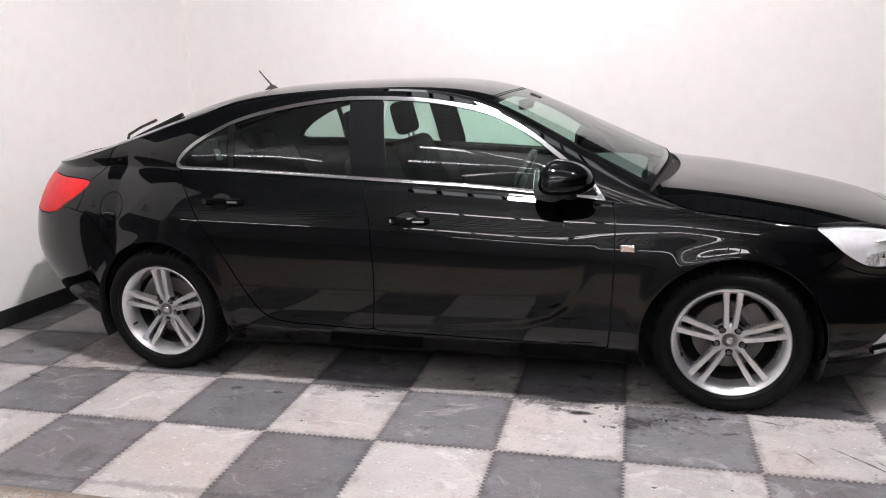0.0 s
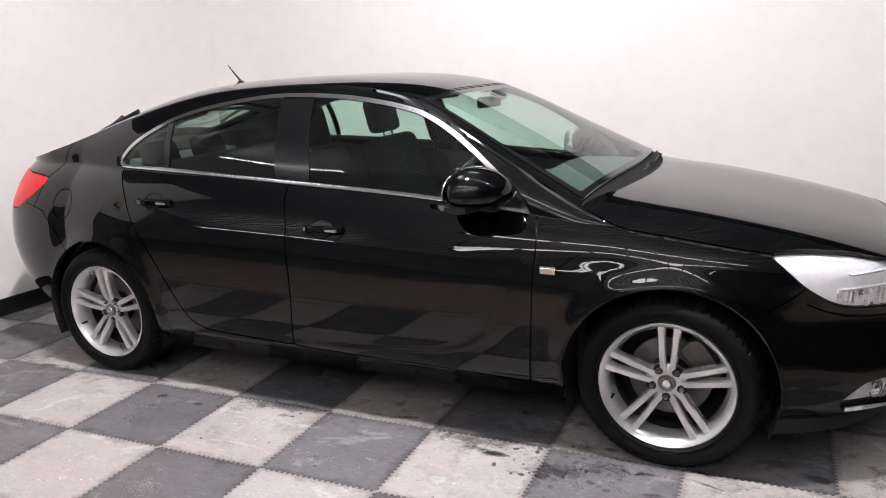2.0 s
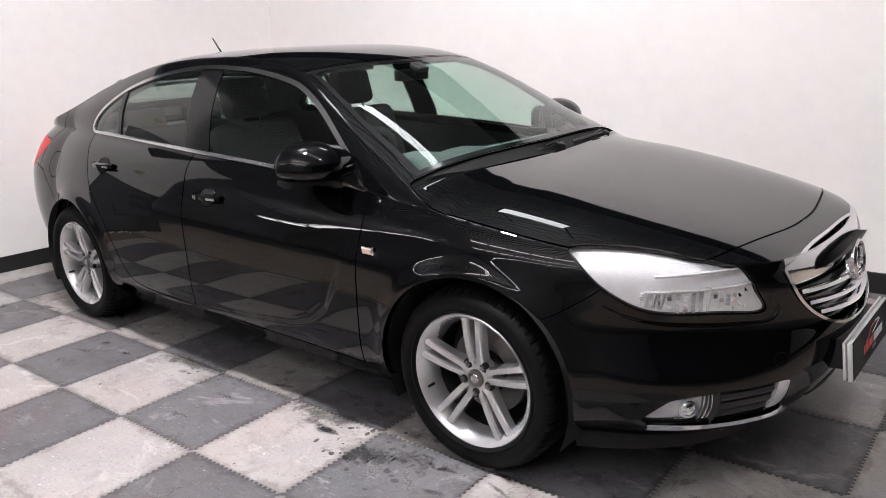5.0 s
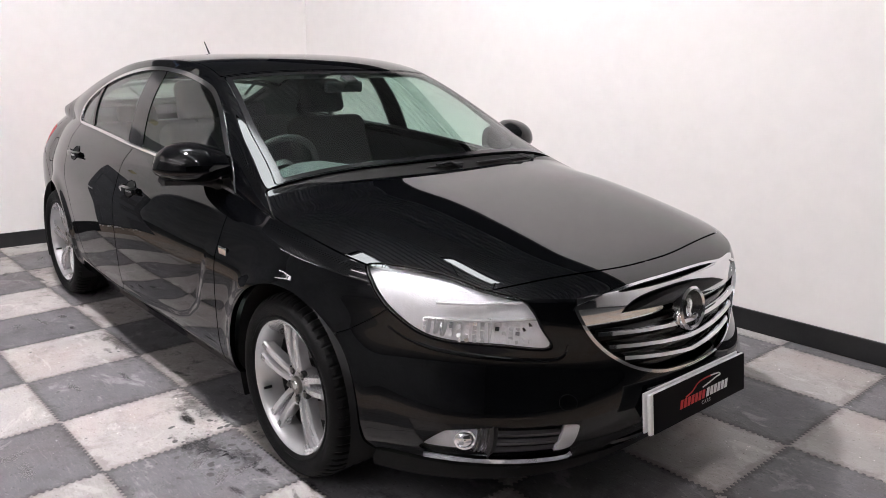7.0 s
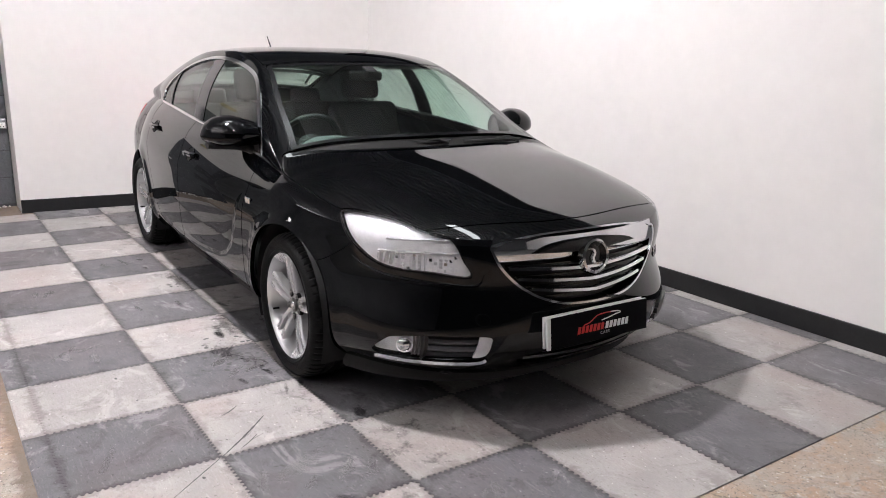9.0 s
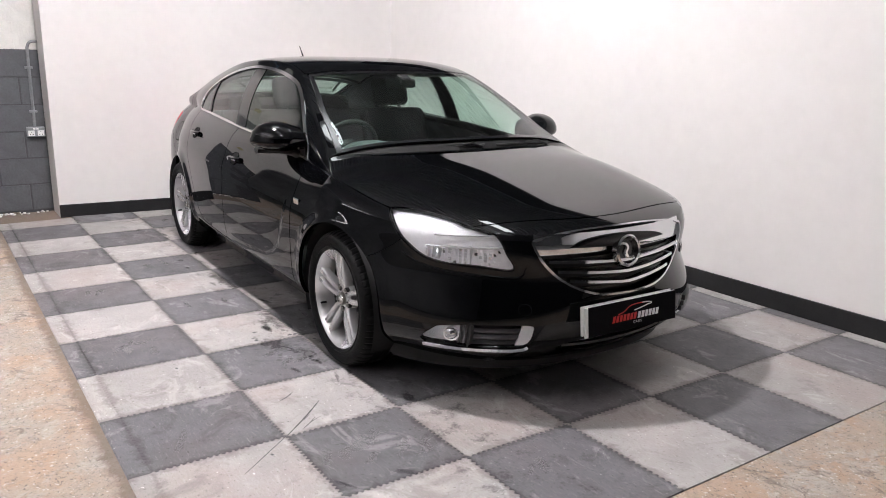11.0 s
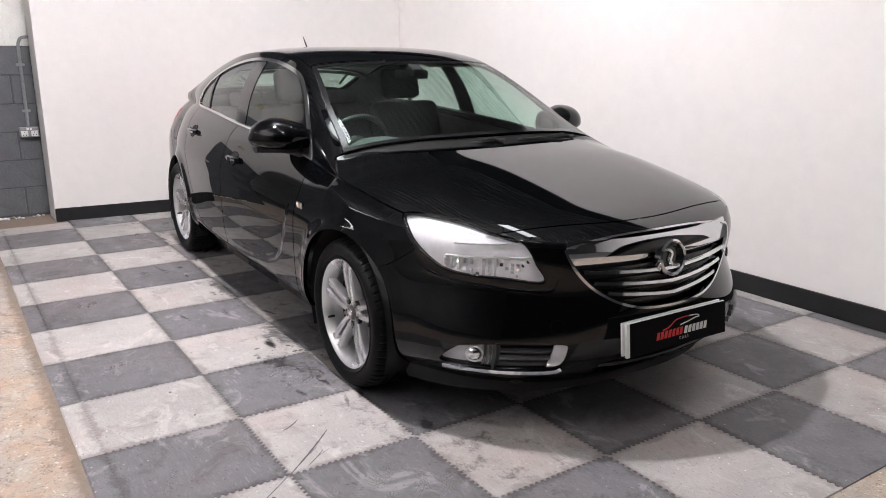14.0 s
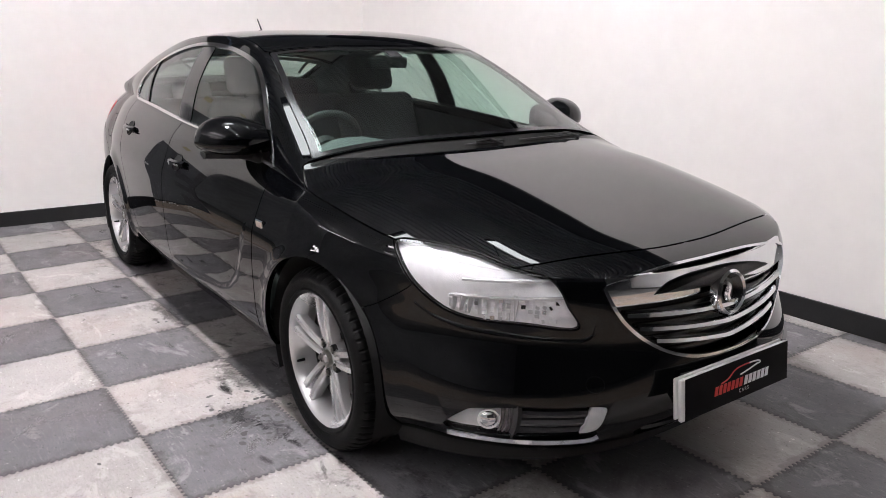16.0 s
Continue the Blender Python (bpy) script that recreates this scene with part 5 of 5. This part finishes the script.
    # black trim strip beside the rear glass, lip on the tailgate
    part("rear_glass_trim", tube([(x, sg * w, z) for x, w, z in smooth_line([(-2.76, .49, 1.300), (-2.85, .505, 1.262), (-3.0, .52, 1.200), (-3.1, .53, 1.153)], 4)], .010, 8), M_TRIM, car, smooth=True)
# wipers
for pts in ([(-.31, -.50, .985), (-.27, -.30, .993), (-.235, -.05, 1.000), (-.24, .10, 1.004)], [(-.24, .18, .998), (-.255, .40, .998), (-.30, .60, .992)]):
    w = part("wiper", tube([Vector(p) - Vector((0, 0, .016)) for p in smooth_line(pts, 5)], .0045, 6), M_TRIM, car, smooth=True)
    a, b = Vector(pts[-1]), Vector(pts[-2])
    part("wiper_arm", tube([a + Vector((.030, -.03, -.026)), a + Vector((.012, -.07, -.010)), (a + b) / 2 + Vector((.0, 0, -.003)), b + Vector((0, 0, -.007))], .006, 8, taper=(1.2, 1.1, .8, .5)), M_TRIM, w, smooth=True)
part("rear_wiper", tube([(-3.40, -.12, 1.135), (-3.36, -.16, 1.165), (-3.2, -.26, 1.215), (-3.02, -.36, 1.262)], .008, 6), M_TRIM, car, smooth=True)
# aerial on the roof
aer = part("aerial_base", lathe([(0, .034), (.010, .032), (.018, .022), (.032, .006), (.040, 0)], 20, "z"), M_TRIM, car, smooth=True, m=Matrix.Translation((-2.475, 0, 1.397)) @ Matrix.Diagonal((1.5, .8, 1, 1)))
part("aerial_rod", tube([(-2.475, 0, 1.425), (-2.512, 0, 1.468), (-2.552, 0, 1.515)], .0045, 6, taper=(1.3, 1, .7)), M_TRIM, aer, smooth=True)
pts = [(-3.655 + .12 * abs(t) ** 2.4, .42 * t, 1.046 + .012 * (1 - t * t)) for t in np.linspace(-1, 1, 25)]
part("tailgate_lip", swept(pts, [(-.05, -.015), (-.02, .012), (.02, .018), (.026, .008), (.0, -.02)]), M_PAINT, car, smooth=True)
# black lip under the front bumper
pts = [(nose_at(abs(w) * .955, .18) - .022, w, .166) for w in np.linspace(-.80, .80, 41)]
part("front_lip", swept(pts, [(-.05, .03), (.0, .035), (.004, .0), (-.002, -.028), (-.012, -.030), (-.05, -.01)]), M_DARK, car, "black plastic lip", smooth=True)
ring = [(.47 + .024 * math.cos(a), .445 + .024 * math.sin(a)) for a in np.linspace(0, 2 * math.pi, 33)[:-1]]
part("tow_eye_cover", tube([(nose_at(w, z) - .0002, -w, z) for w, z in ring], .0006, 6, True), M_DARK, car, smooth=True)


# ---- cabin ----
def cushion(x0, x1, y0, y1, z0, z1, r=.05):
    return box(x0, x1, y0, y1, z0, z1, r, 4)


for y in (-.37, .37):
    seat = part("front_seat", cushion(-1.55, -1.05, y - .25, y + .25, .40, .58), M_FABRIC, car, "dark cloth front seat", smooth=True)
    back = cushion(-.07, .07, -.25, .25, 0, .62, .06)
    part("backrest", back, M_FABRIC, seat, smooth=True, m=Matrix.Translation((-1.56, y, .50)) @ Matrix.Rotation(radians(-20), 4, "Y"))
    part("headrest", cushion(-.045, .045, -.135, .135, 0, .20, .04), M_FABRIC, seat, smooth=True, m=Matrix.Translation((-1.775, y, 1.105)) @ Matrix.Rotation(radians(-14), 4, "Y"))
    for d in (-.05, .05):
        part("headrest_post", tube([(-1.74, y + d, 1.04), (-1.775, y + d, 1.13)], .006, 8), M_CHROME, seat)
bench = part("rear_seat", cushion(-2.55, -2.05, -.66, .66, .40, .58), M_FABRIC, car, "dark cloth rear bench seat", smooth=True)
part("backrest", cushion(-.07, .07, -.66, .66, 0, .56, .05), M_FABRIC, bench, smooth=True, m=Matrix.Translation((-2.52, 0, .50)) @ Matrix.Rotation(radians(-24), 4, "Y"))
for y in (-.38, 0, .38):
    part("headrest", cushion(-.04, .04, -.12, .12, 0, .14, .035), M_FABRIC, bench, smooth=True, m=Matrix.Translation((-2.74, y, .99)) @ Matrix.Rotation(radians(-18), 4, "Y"))
part("parcel_shelf", box(-3.25, -2.68, -.60, .60, .97, .99, .006), M_INTERIOR, car)
# dashboard with the binnacle before the steering wheel
prof = [(-.36, .60), (-.36, .90), (-.42, .925), (-.55, .935), (-.72, .93), (-.80, .905), (-.83, .85), (-.80, .72), (-.74, .60)]
dash = bmesh.new()
rings = []
for y in np.linspace(-.74, .74, 38):
    hump = .050 * math.exp(-((y + .36) / .15) ** 4) + .022 * math.exp(-(y / .14) ** 4)
    rings.append([dash.verts.new((a - (.03 * math.exp(-(y / .3) ** 2)), y, b + (hump if b > .84 and a < -.5 else hump * .35 if b > .84 else 0))) for a, b in prof])
for p, q in zip(rings, rings[1:]):
    for k in range(len(prof)):
        dash.faces.new((p[k], p[(k + 1) % len(prof)], q[(k + 1) % len(prof)], q[k]))
dash.faces.new(rings[0]), dash.faces.new(rings[-1])
dash = part("dashboard", dash, M_INTERIOR, car, "dark grey moulded dashboard", smooth=True)
wheel_at = Matrix.Translation((-.985, -.365, .905)) @ Matrix.Rotation(radians(-64), 4, "Y")
rim = [(.185 * math.cos(a), .185 * math.sin(a), 0) for a in np.linspace(0, 2 * math.pi, 41)[:-1]]
sw = part("steering_wheel", tube(rim, .0155, 10, True), M_TRIM, car, "black three-spoke steering wheel", smooth=True, m=wheel_at)
part("wheel_boss", lathe([(0, .02), (.05, .015), (.07, 0), (.06, -.03)], 24, "z"), M_TRIM, sw, smooth=True, m=wheel_at)
for a in (0.15, math.pi - .15, -math.pi / 2):
    part("wheel_arm", tube([(.05 * math.sin(a), .05 * math.cos(a), 0), (.178 * math.sin(a), .178 * math.cos(a), 0)], .014, 8), M_TRIM, sw, smooth=True, m=wheel_at)
part("centre_console", box(-2.0, -.8, -.11, .11, .30, .56, .03), M_INTERIOR, car, smooth=True)
mir = part("interior_mirror", cushion(-.016, .016, -.098, .098, -.027, .027, .013), M_TRIM, car, smooth=True, m=Matrix.Translation((-.995, 0, 1.288)) @ Matrix.Rotation(radians(-8), 4, "Z"))
part("mirror_stem", tube([(-.995, 0, 1.28), (-.945, 0, 1.315), (-.935, 0, 1.33)], .012, 8), M_TRIM, mir, smooth=True)
part("sensor_cover", cushion(-.035, .035, -.035, .035, -.012, .012, .01), M_TRIM, mir, smooth=True, m=Matrix.Translation((-.945, 0, 1.322)) @ Matrix.Rotation(radians(24), 4, "Y"))
for y in (-.36, .36):
    part("sun_visor", cushion(-.08, .08, -.20, .20, -.008, .008, .006), M_LINER, car, m=Matrix.Translation((-1.16, y, 1.345)) @ Matrix.Rotation(radians(10), 4, "Y"))
part("bulkhead", box(-.36, -.33, -.74, .74, .25, .88), M_DARK, car)
part("boot_floor", box(-3.55, -2.62, -.60, .60, .45, .50), M_INTERIOR, car)


# ---- skirting, block wall with conduit and socket, floor tiles ----
structure("baseboard_north", box(WEST + .02, EAST, NORTH - .018, NORTH - .001, -.006, .108, .003), M_KICK, "black painted skirting board", "skirting")
structure("baseboard_west", slab([(WEST_END + .001, WEST_Y), (WEST_END + .019, WEST_Y), (WEST + .017, NORTH - .02), (WEST - .001, NORTH - .02)], -.006, .108, .003), M_KICK, "black painted skirting board", "skirting")
BLOCK_X = -4.668
block_wall = structure("wall_block", box(-4.86, BLOCK_X, -2.38, -1.2, -.25, 1.433), M_MORTAR, "block wall painted dark grey below and white above", "wall")
part("upper_mortar", box(-4.86, BLOCK_X + .002, -2.38, -1.2, 1.433, 3.3), M_WHITEBLOCK, block_wall)


def block_mesh(name, mat, half=False):
    w = (.445 if not half else .215)
    ob = part(name, box(-.010, .006, -w / 2, w / 2, -.1145, .1145, .004, 1), mat, block_wall)
    return ob


COURSE, BLOCK = .2365, .455
made = {}
for row in range(12):
    shift = (row % 2) * BLOCK / 2
    for k in range(2):
        y = -1.39 - shift - k * BLOCK
        z = .014 + COURSE * (row + .5)
        key = row >= 6
        if key not in made:
            made[key] = block_mesh("block", M_WHITEBLOCK if key else M_GREYBLOCK)
            ob = made[key]
        else:
            ob = new("block", made[key].data)
            ob.parent = block_wall
        ob.location = (BLOCK_X + .004 * math.sin(row * 5.1 + k * 2.7), y, z)
        ob.rotation_euler = (.006 * math.sin(row * 3.3 + k), 0, .008 * math.sin(row * 1.7 + k * 4))
conduit = tagged(part("conduit", tube(smooth_line([(-4.648, -1.533, .77), (-4.648, -1.531, 1.10), (-4.648, -1.53, 1.40)], 3) + smooth_line([(-4.648, -1.528, 1.45), (-4.648, -1.51, 1.49), (-4.648, -1.478, 1.503), (-4.648, -1.428, 1.505)], 5), .0125, 10), M_CONDUIT, None, smooth=True), "grey metal conduit pipe fixed to the block wall", "conduit")
for z in (1.28, .90):
    part("saddle_clip", box(-4.662, -4.633, -1.563, -1.5, z - .010, z + .010, .003), M_CONDUIT, conduit)
socket = tagged(part("power_socket", box(-4.662, -4.616, -1.603, -1.458, .68, .765, .006), M_CONDUIT, None), "grey metal-clad double power socket under a conduit", "socket")
for y in (-1.568, -1.493):
    part("socket_face", box(-4.616, -4.613, y - .026, y + .026, .688, .735, .001), M_WHITE, socket)
    part("switch", box(-4.616, -4.61, y - .009 + .025 * (1 if y < -1.528 else -1), y + .009 + .025 * (1 if y < -1.528 else -1), .742, .758, .001), M_WHITE, socket)
    for dy, dz in ((0, .012), (-.011, -.010), (.011, -.010)):
        part("socket_hole", box(-4.613, -4.612, y + dy - .003, y + dy + .003, .710 + dz - .004, .710 + dz + .004), M_DARK, socket)
jb = tagged(part("junction_box", box(-4.662, -4.611, -1.888, -1.773, 1.71, 1.815, .008), material("cream_plastic", (.62, .55, .33), .4, vary=.1, scale=20), None), "small cream junction box on the white block wall", "junction box")

# crumbs of plaster and grit at the foot of the block wall
rng = random.Random(3)
for k in range(26):
    r = rng.uniform(.006, .022)
    bm = bmesh.new()
    bmesh.ops.create_icosphere(bm, subdivisions=1, radius=r)
    for v in bm.verts:
        v.co = Vector((v.co.x * rng.uniform(.7, 1.3), v.co.y * rng.uniform(.7, 1.3), v.co.z * rng.uniform(.4, .7)))
    crumb = tagged(part("plaster_crumb", bm, M_WHITEBLOCK if k % 3 else M_CONCRETE, None), "small broken plaster crumb on the floor by the wall", "rubble", group="plaster crumbs")
    crumb.location = (-4.645 + abs(rng.gauss(0, .05)), rng.uniform(-2.15, -1.48), -.004 + r * .35)

# interlocking vinyl tiles
PITCH_X, PITCH_Y, TEETH, TOOTH = PITCH, PITCH, 21, .0052


def wave(n, length):
    """One side's dovetail line: (along, across) pairs."""
    out = []
    for i in range(n):
        a = length * i / n
        p = length / n
        out += [(a + p * .10, -TOOTH), (a + p * .42, -TOOTH), (a + p * .58, TOOTH), (a + p * .92, TOOTH)]
    return out


def tile_outline(w, h, cut_edge):
    lo = [(a, b) for a, b in wave(TEETH if w > .3 else 4, w)]
    up = [(b, a) for a, b in wave(TEETH, h)]
    return lo + [(w + (0 if cut_edge else b), a) for b, a in up] + [(a, h + b) for a, b in lo[::-1]] + up[::-1]


def tile_mesh(name, w, h, cut_edge=False):
    o = tile_outline(w, h, cut_edge)
    c = np.array((w / 2, h / 2))
    n = len(o)
    verts, faces = [], []
    for k, (shrink, z) in enumerate(((.0009, -.0058), (.0009, -.0012), (.0019, 0.0))):
        for i in range(n):
            p, q, r = np.array(o[i - 1]), np.array(o[i]), np.array(o[(i + 1) % n])
            d = r - p
            nrm = np.array((-d[1], d[0])) / max(np.linalg.norm(d), 1e-9)
            verts.append((*(q + nrm * shrink), z))
    for k in range(2):
        for i in range(n):
            faces.append((k * n + i, k * n + (i + 1) % n, (k + 1) * n + (i + 1) % n, (k + 1) * n + i))
    e = .013
    for x, y, z in verts[2 * n:3 * n]:
        verts.append((min(max(x, e), w - e), min(max(y, e), h - e), 0.0))
    verts.append((w / 2, h / 2, 0.0))
    for i in range(n):
        j = (i + 1) % n
        faces.append((2 * n + i, 2 * n + j, 3 * n + j, 3 * n + i))
        if verts[3 * n + i] != verts[3 * n + j]:
            faces.append((3 * n + i, 3 * n + j, 4 * n))
    me = bpy.data.meshes.new(name)
    me.from_pydata(verts, [], faces)
    me.update()
    return me


mat_floor = tagged(new("tile_floor"), "chequered floor of light and dark grey interlocking vinyl tiles", "floor tiles", kind="structure")
ROW_LAST, COL_FIRST, COL_LAST = 5, -9, 2
CUT = {j: TX + PITCH_X * (COL_FIRST + 1) - (-4.20 if j < 0 else west_x(TY + PITCH_Y * j) + .012) for j in range(-1, ROW_LAST + 1)}   # widths of the last column's tiles
meshes = {}
for kind, mt in ((0, M_TILE_LIGHT), (1, M_TILE_DARK)):
    for size, w in [("full", PITCH_X), ("front", PITCH_X + .083)] + [(j, CUT[j]) for j in CUT if (COL_FIRST + j) % 2 == kind]:
        me = tile_mesh("tile", w, PITCH_Y, size == "front")
        me.materials.append(mt)
        meshes[kind, size] = me
base_sheet = part("tile_underlay", box(-4.02, TX + PITCH_X * 3 + .08, TY - PITCH_Y - .075, TY + PITCH_Y * 6 + .04, -.0065, -.0045), M_DARK, mat_floor)
for i in range(COL_FIRST, COL_LAST + 1):
    for j in range(-1, ROW_LAST + 1):
        cut = i == COL_FIRST
        if cut and CUT[j] < .05:
            continue
        ob = new("tile", meshes[(i + j) % 2, j if cut else "front" if i == COL_LAST else "full"])
        ob.parent = mat_floor
        ob.location = (TX + PITCH_X * i + (PITCH_X - CUT[j] if cut else 0), TY + PITCH_Y * j, 0)


def edge_piece(x0, x1, y0, y1, mt, slope):
    """Edging strip; slope names the side on which it thins out."""
    bm = bmesh.new()
    e = .005
    top = {"y-": (x0, x1, y0 + e, y1), "y+": (x0, x1, y0, y1)}[slope]
    lo = [bm.verts.new((x, y, -.0058)) for x, y in ((x0, y0), (x1, y0), (x1, y1), (x0, y1))]
    hi = [bm.verts.new((x, y, -.0014)) for x, y in ((top[0], top[2]), (top[1], top[2]), (top[1], top[3]), (top[0], top[3]))]
    bm.faces.new(hi)
    for k in range(4):
        bm.faces.new((lo[k], lo[(k + 1) % 4], hi[(k + 1) % 4], hi[k]))
    part("edge_piece", bm, mt, mat_floor)


for i in range(COL_FIRST, COL_LAST + 1):
    mt = (M_TILE_LIGHT, M_TILE_DARK)[(i - 1) % 2]
    x0 = TX + PITCH_X * i + (PITCH_X - CUT[-1] if i == COL_FIRST else 0)
    x1 = TX + PITCH_X * (i + 1) + (.082 if i == COL_LAST else -.001)
    edge_piece(x0 + .001, x1, TY - PITCH_Y - .080, TY - PITCH_Y + .008, mt, "y-")
    edge_piece(max(x0, WEST + .03) + .001, x1, TY + PITCH_Y * 6 - .008, NORTH - .03, (M_TILE_LIGHT, M_TILE_DARK)[(i + 6) % 2], "y+")



# marks on the tiles: long dark scratches and oil drips, thin films just over the vinyl
def streak(points, width, z=.0006):
    bm = bmesh.new()
    rows = []
    pts = smooth_line(points, 8)
    for i, p in enumerate(pts):
        q, o = pts[min(i + 1, len(pts) - 1)], pts[max(i - 1, 0)]
        d = Vector((q[0] - o[0], q[1] - o[1], 0)).normalized()
        k = i / (len(pts) - 1)
        h = width * (.15 + .85 * math.sin(math.pi * k) ** .7) * (.7 + .3 * math.sin(i * 2.3))
        n = Vector((-d.y, d.x, 0)) * h / 2
        c = Vector((p[0], p[1], z))
        rows.append((bm.verts.new(c - n), bm.verts.new(c + n)))
    for a, b in zip(rows, rows[1:]):
        bm.faces.new((a[0], b[0], b[1], a[1]))
    part("scratch_mark", bm, M_STAIN, mat_floor)


for pts, width in (([(.337, -1.117), (.44, -1.22), (.562, -1.356)], .011), ([(.55, -1.345), (.65, -1.47), (.751, -1.596)], .006), ([(.257, -1.262), (.235, -1.22), (.201, -1.179)], .009), ([(.544, -1.286), (.51, -1.24), (.468, -1.195)], .006), ([(.53, -1.262), (.50, -1.225), (.475, -1.17)], .004),
                   ([(.50, -1.29), (.46, -1.23), (.43, -1.20)], .004)):
    streak(pts, width)
# worn patches: thin blotchy films, pale where the vinyl is scuffed, dark where oil was trodden in
def smear_material(name, color, rough, cover):
    m = bpy.data.materials.new(name)
    m.use_nodes = True
    nt = m.node_tree
    N, L = nt.nodes.new, nt.links.new
    b, out = nt.nodes["Principled BSDF"], nt.nodes["Material Output"]
    b.inputs["Base Color"].default_value, b.inputs["Roughness"].default_value = (*color, 1), rough
    at, geo, clear, mix = N("ShaderNodeTexCoord"), N("ShaderNodeNewGeometry"), N("ShaderNodeBsdfTransparent"), N("ShaderNodeMixShader")
    far, noise, add, ramp = N("ShaderNodeVectorMath"), N("ShaderNodeTexNoise"), N("ShaderNodeMath"), N("ShaderNodeMapRange")
    far.operation, add.operation = "LENGTH", "MULTIPLY_ADD"
    L(at.outputs["Object"], far.inputs[0])
    noise.inputs["Scale"].default_value, noise.inputs["Detail"].default_value, noise.inputs["Roughness"].default_value = 16, 10, .72
    noise.inputs["Distortion"].default_value = .8
    L(geo.outputs["Position"], noise.inputs["Vector"])
    L(noise.outputs["Fac"], add.inputs[0])
    add.inputs[1].default_value = -3.2
    L(far.outputs["Value"], add.inputs[2])
    for k, v in (("From Min", -.80), ("From Max", -1.25), ("To Min", 0), ("To Max", cover)):
        ramp.inputs[k].default_value = v
    L(add.outputs[0], ramp.inputs["Value"])
    L(ramp.outputs[0], mix.inputs[0])
    L(clear.outputs[0], mix.inputs[1])
    L(b.outputs[0], mix.inputs[2])
    L(mix.outputs[0], out.inputs["Surface"])
    return m


M_SCUFF = smear_material("pale_scuff", (.30, .287, .29), .6, .42)
M_GREASE = smear_material("trodden_grease", (.022, .021, .021), .35, .5)
rng = random.Random(23)
SMEARS = [(.77, -1.16, .20, .06, -1.15, 0), (.91, -.95, .09, .04, -.8, 0), (.80, -1.30, .09, .03, -.4, 0), (.50, -.775, .07, .035, -.5, 1), (1.04, -1.10, .10, .022, .7, 1), (1.0, -1.32, .10, .015, .5, 1), (-.40, -1.03, .16, .07, .2, 1), (-.20, -.95, .14, .05, .1, 1), (-.75, -.90, .25, .05, 0, 1), (-1.6, -.88, .35, .05, .05, 1), (-.02, -1.07, .06, .02, .2, 1)]
for k in range(26):                                  # pale rubs lie on the dark tiles
    i, j = rng.randint(-8, 2), rng.randint(-1, 1)
    if (i + j) % 2 == 0:
        i -= 1
    SMEARS.append((TX + PITCH * (i + rng.uniform(.3, .7)), TY + PITCH * (j + rng.uniform(.25, .75)), rng.uniform(.05, .13), rng.uniform(.015, .04), rng.uniform(-1.2, .2), 0))
for k in range(14):
    SMEARS.append((rng.uniform(-3.6, .2), rng.uniform(-1.0, -.8), rng.uniform(.03, .10), rng.uniform(.012, .03), rng.uniform(-.4, .4), 1))
for dark, mt in ((0, M_SCUFF), (1, M_GREASE)):
    bm = bmesh.new()
    bm.faces.new([bm.verts.new((math.cos(2 * math.pi * i / 20), math.sin(2 * math.pi * i / 20), 0)) for i in range(20)])
    first = part("grease_mark" if dark else "scuff_mark", bm, mt, mat_floor)
    for n, (x, y, a, c, turn, d) in enumerate([m for m in SMEARS if m[5] == dark]):
        ob = first if n == 0 else new(first.name.split(".")[0], first.data)
        ob.parent = mat_floor
        ob.location, ob.scale, ob.rotation_euler = (x, y, .0003 + .00002 * n), (a, c, 1), (0, 0, turn)
rng = random.Random(11)
drops = []
for k in range(4):
    bm = bmesh.new()
    n = 14
    bm.faces.new([bm.verts.new((math.cos(2 * math.pi * i / n) * (1 + .35 * rng.random()), math.sin(2 * math.pi * i / n) * (.7 + .3 * rng.random()), 0)) for i in range(n)])
    drops.append(bm)
blots = [part("oil_drip", bm, M_STAIN, mat_floor) for bm in drops]
for ob in blots:
    ob.location, ob.scale = (-.35 + .06 * blots.index(ob), -1.0 - .03 * blots.index(ob), .0005), (.014, .014, 1)
for k in range(70):
    ob = new("oil_drip", blots[k % 4].data)
    ob.parent = mat_floor
    if k < 45:
        x, y = rng.gauss(-.34, .14), rng.gauss(-.99, .09)
    else:
        x, y = rng.uniform(-2.2, .9), rng.uniform(-1.55, -.85)
    r = rng.uniform(.003, .013) if k < 45 else rng.uniform(.003, .008)
    ob.location, ob.scale, ob.rotation_euler = (x, y, .0005), (r, r, 1), (0, 0, rng.uniform(0, 6))
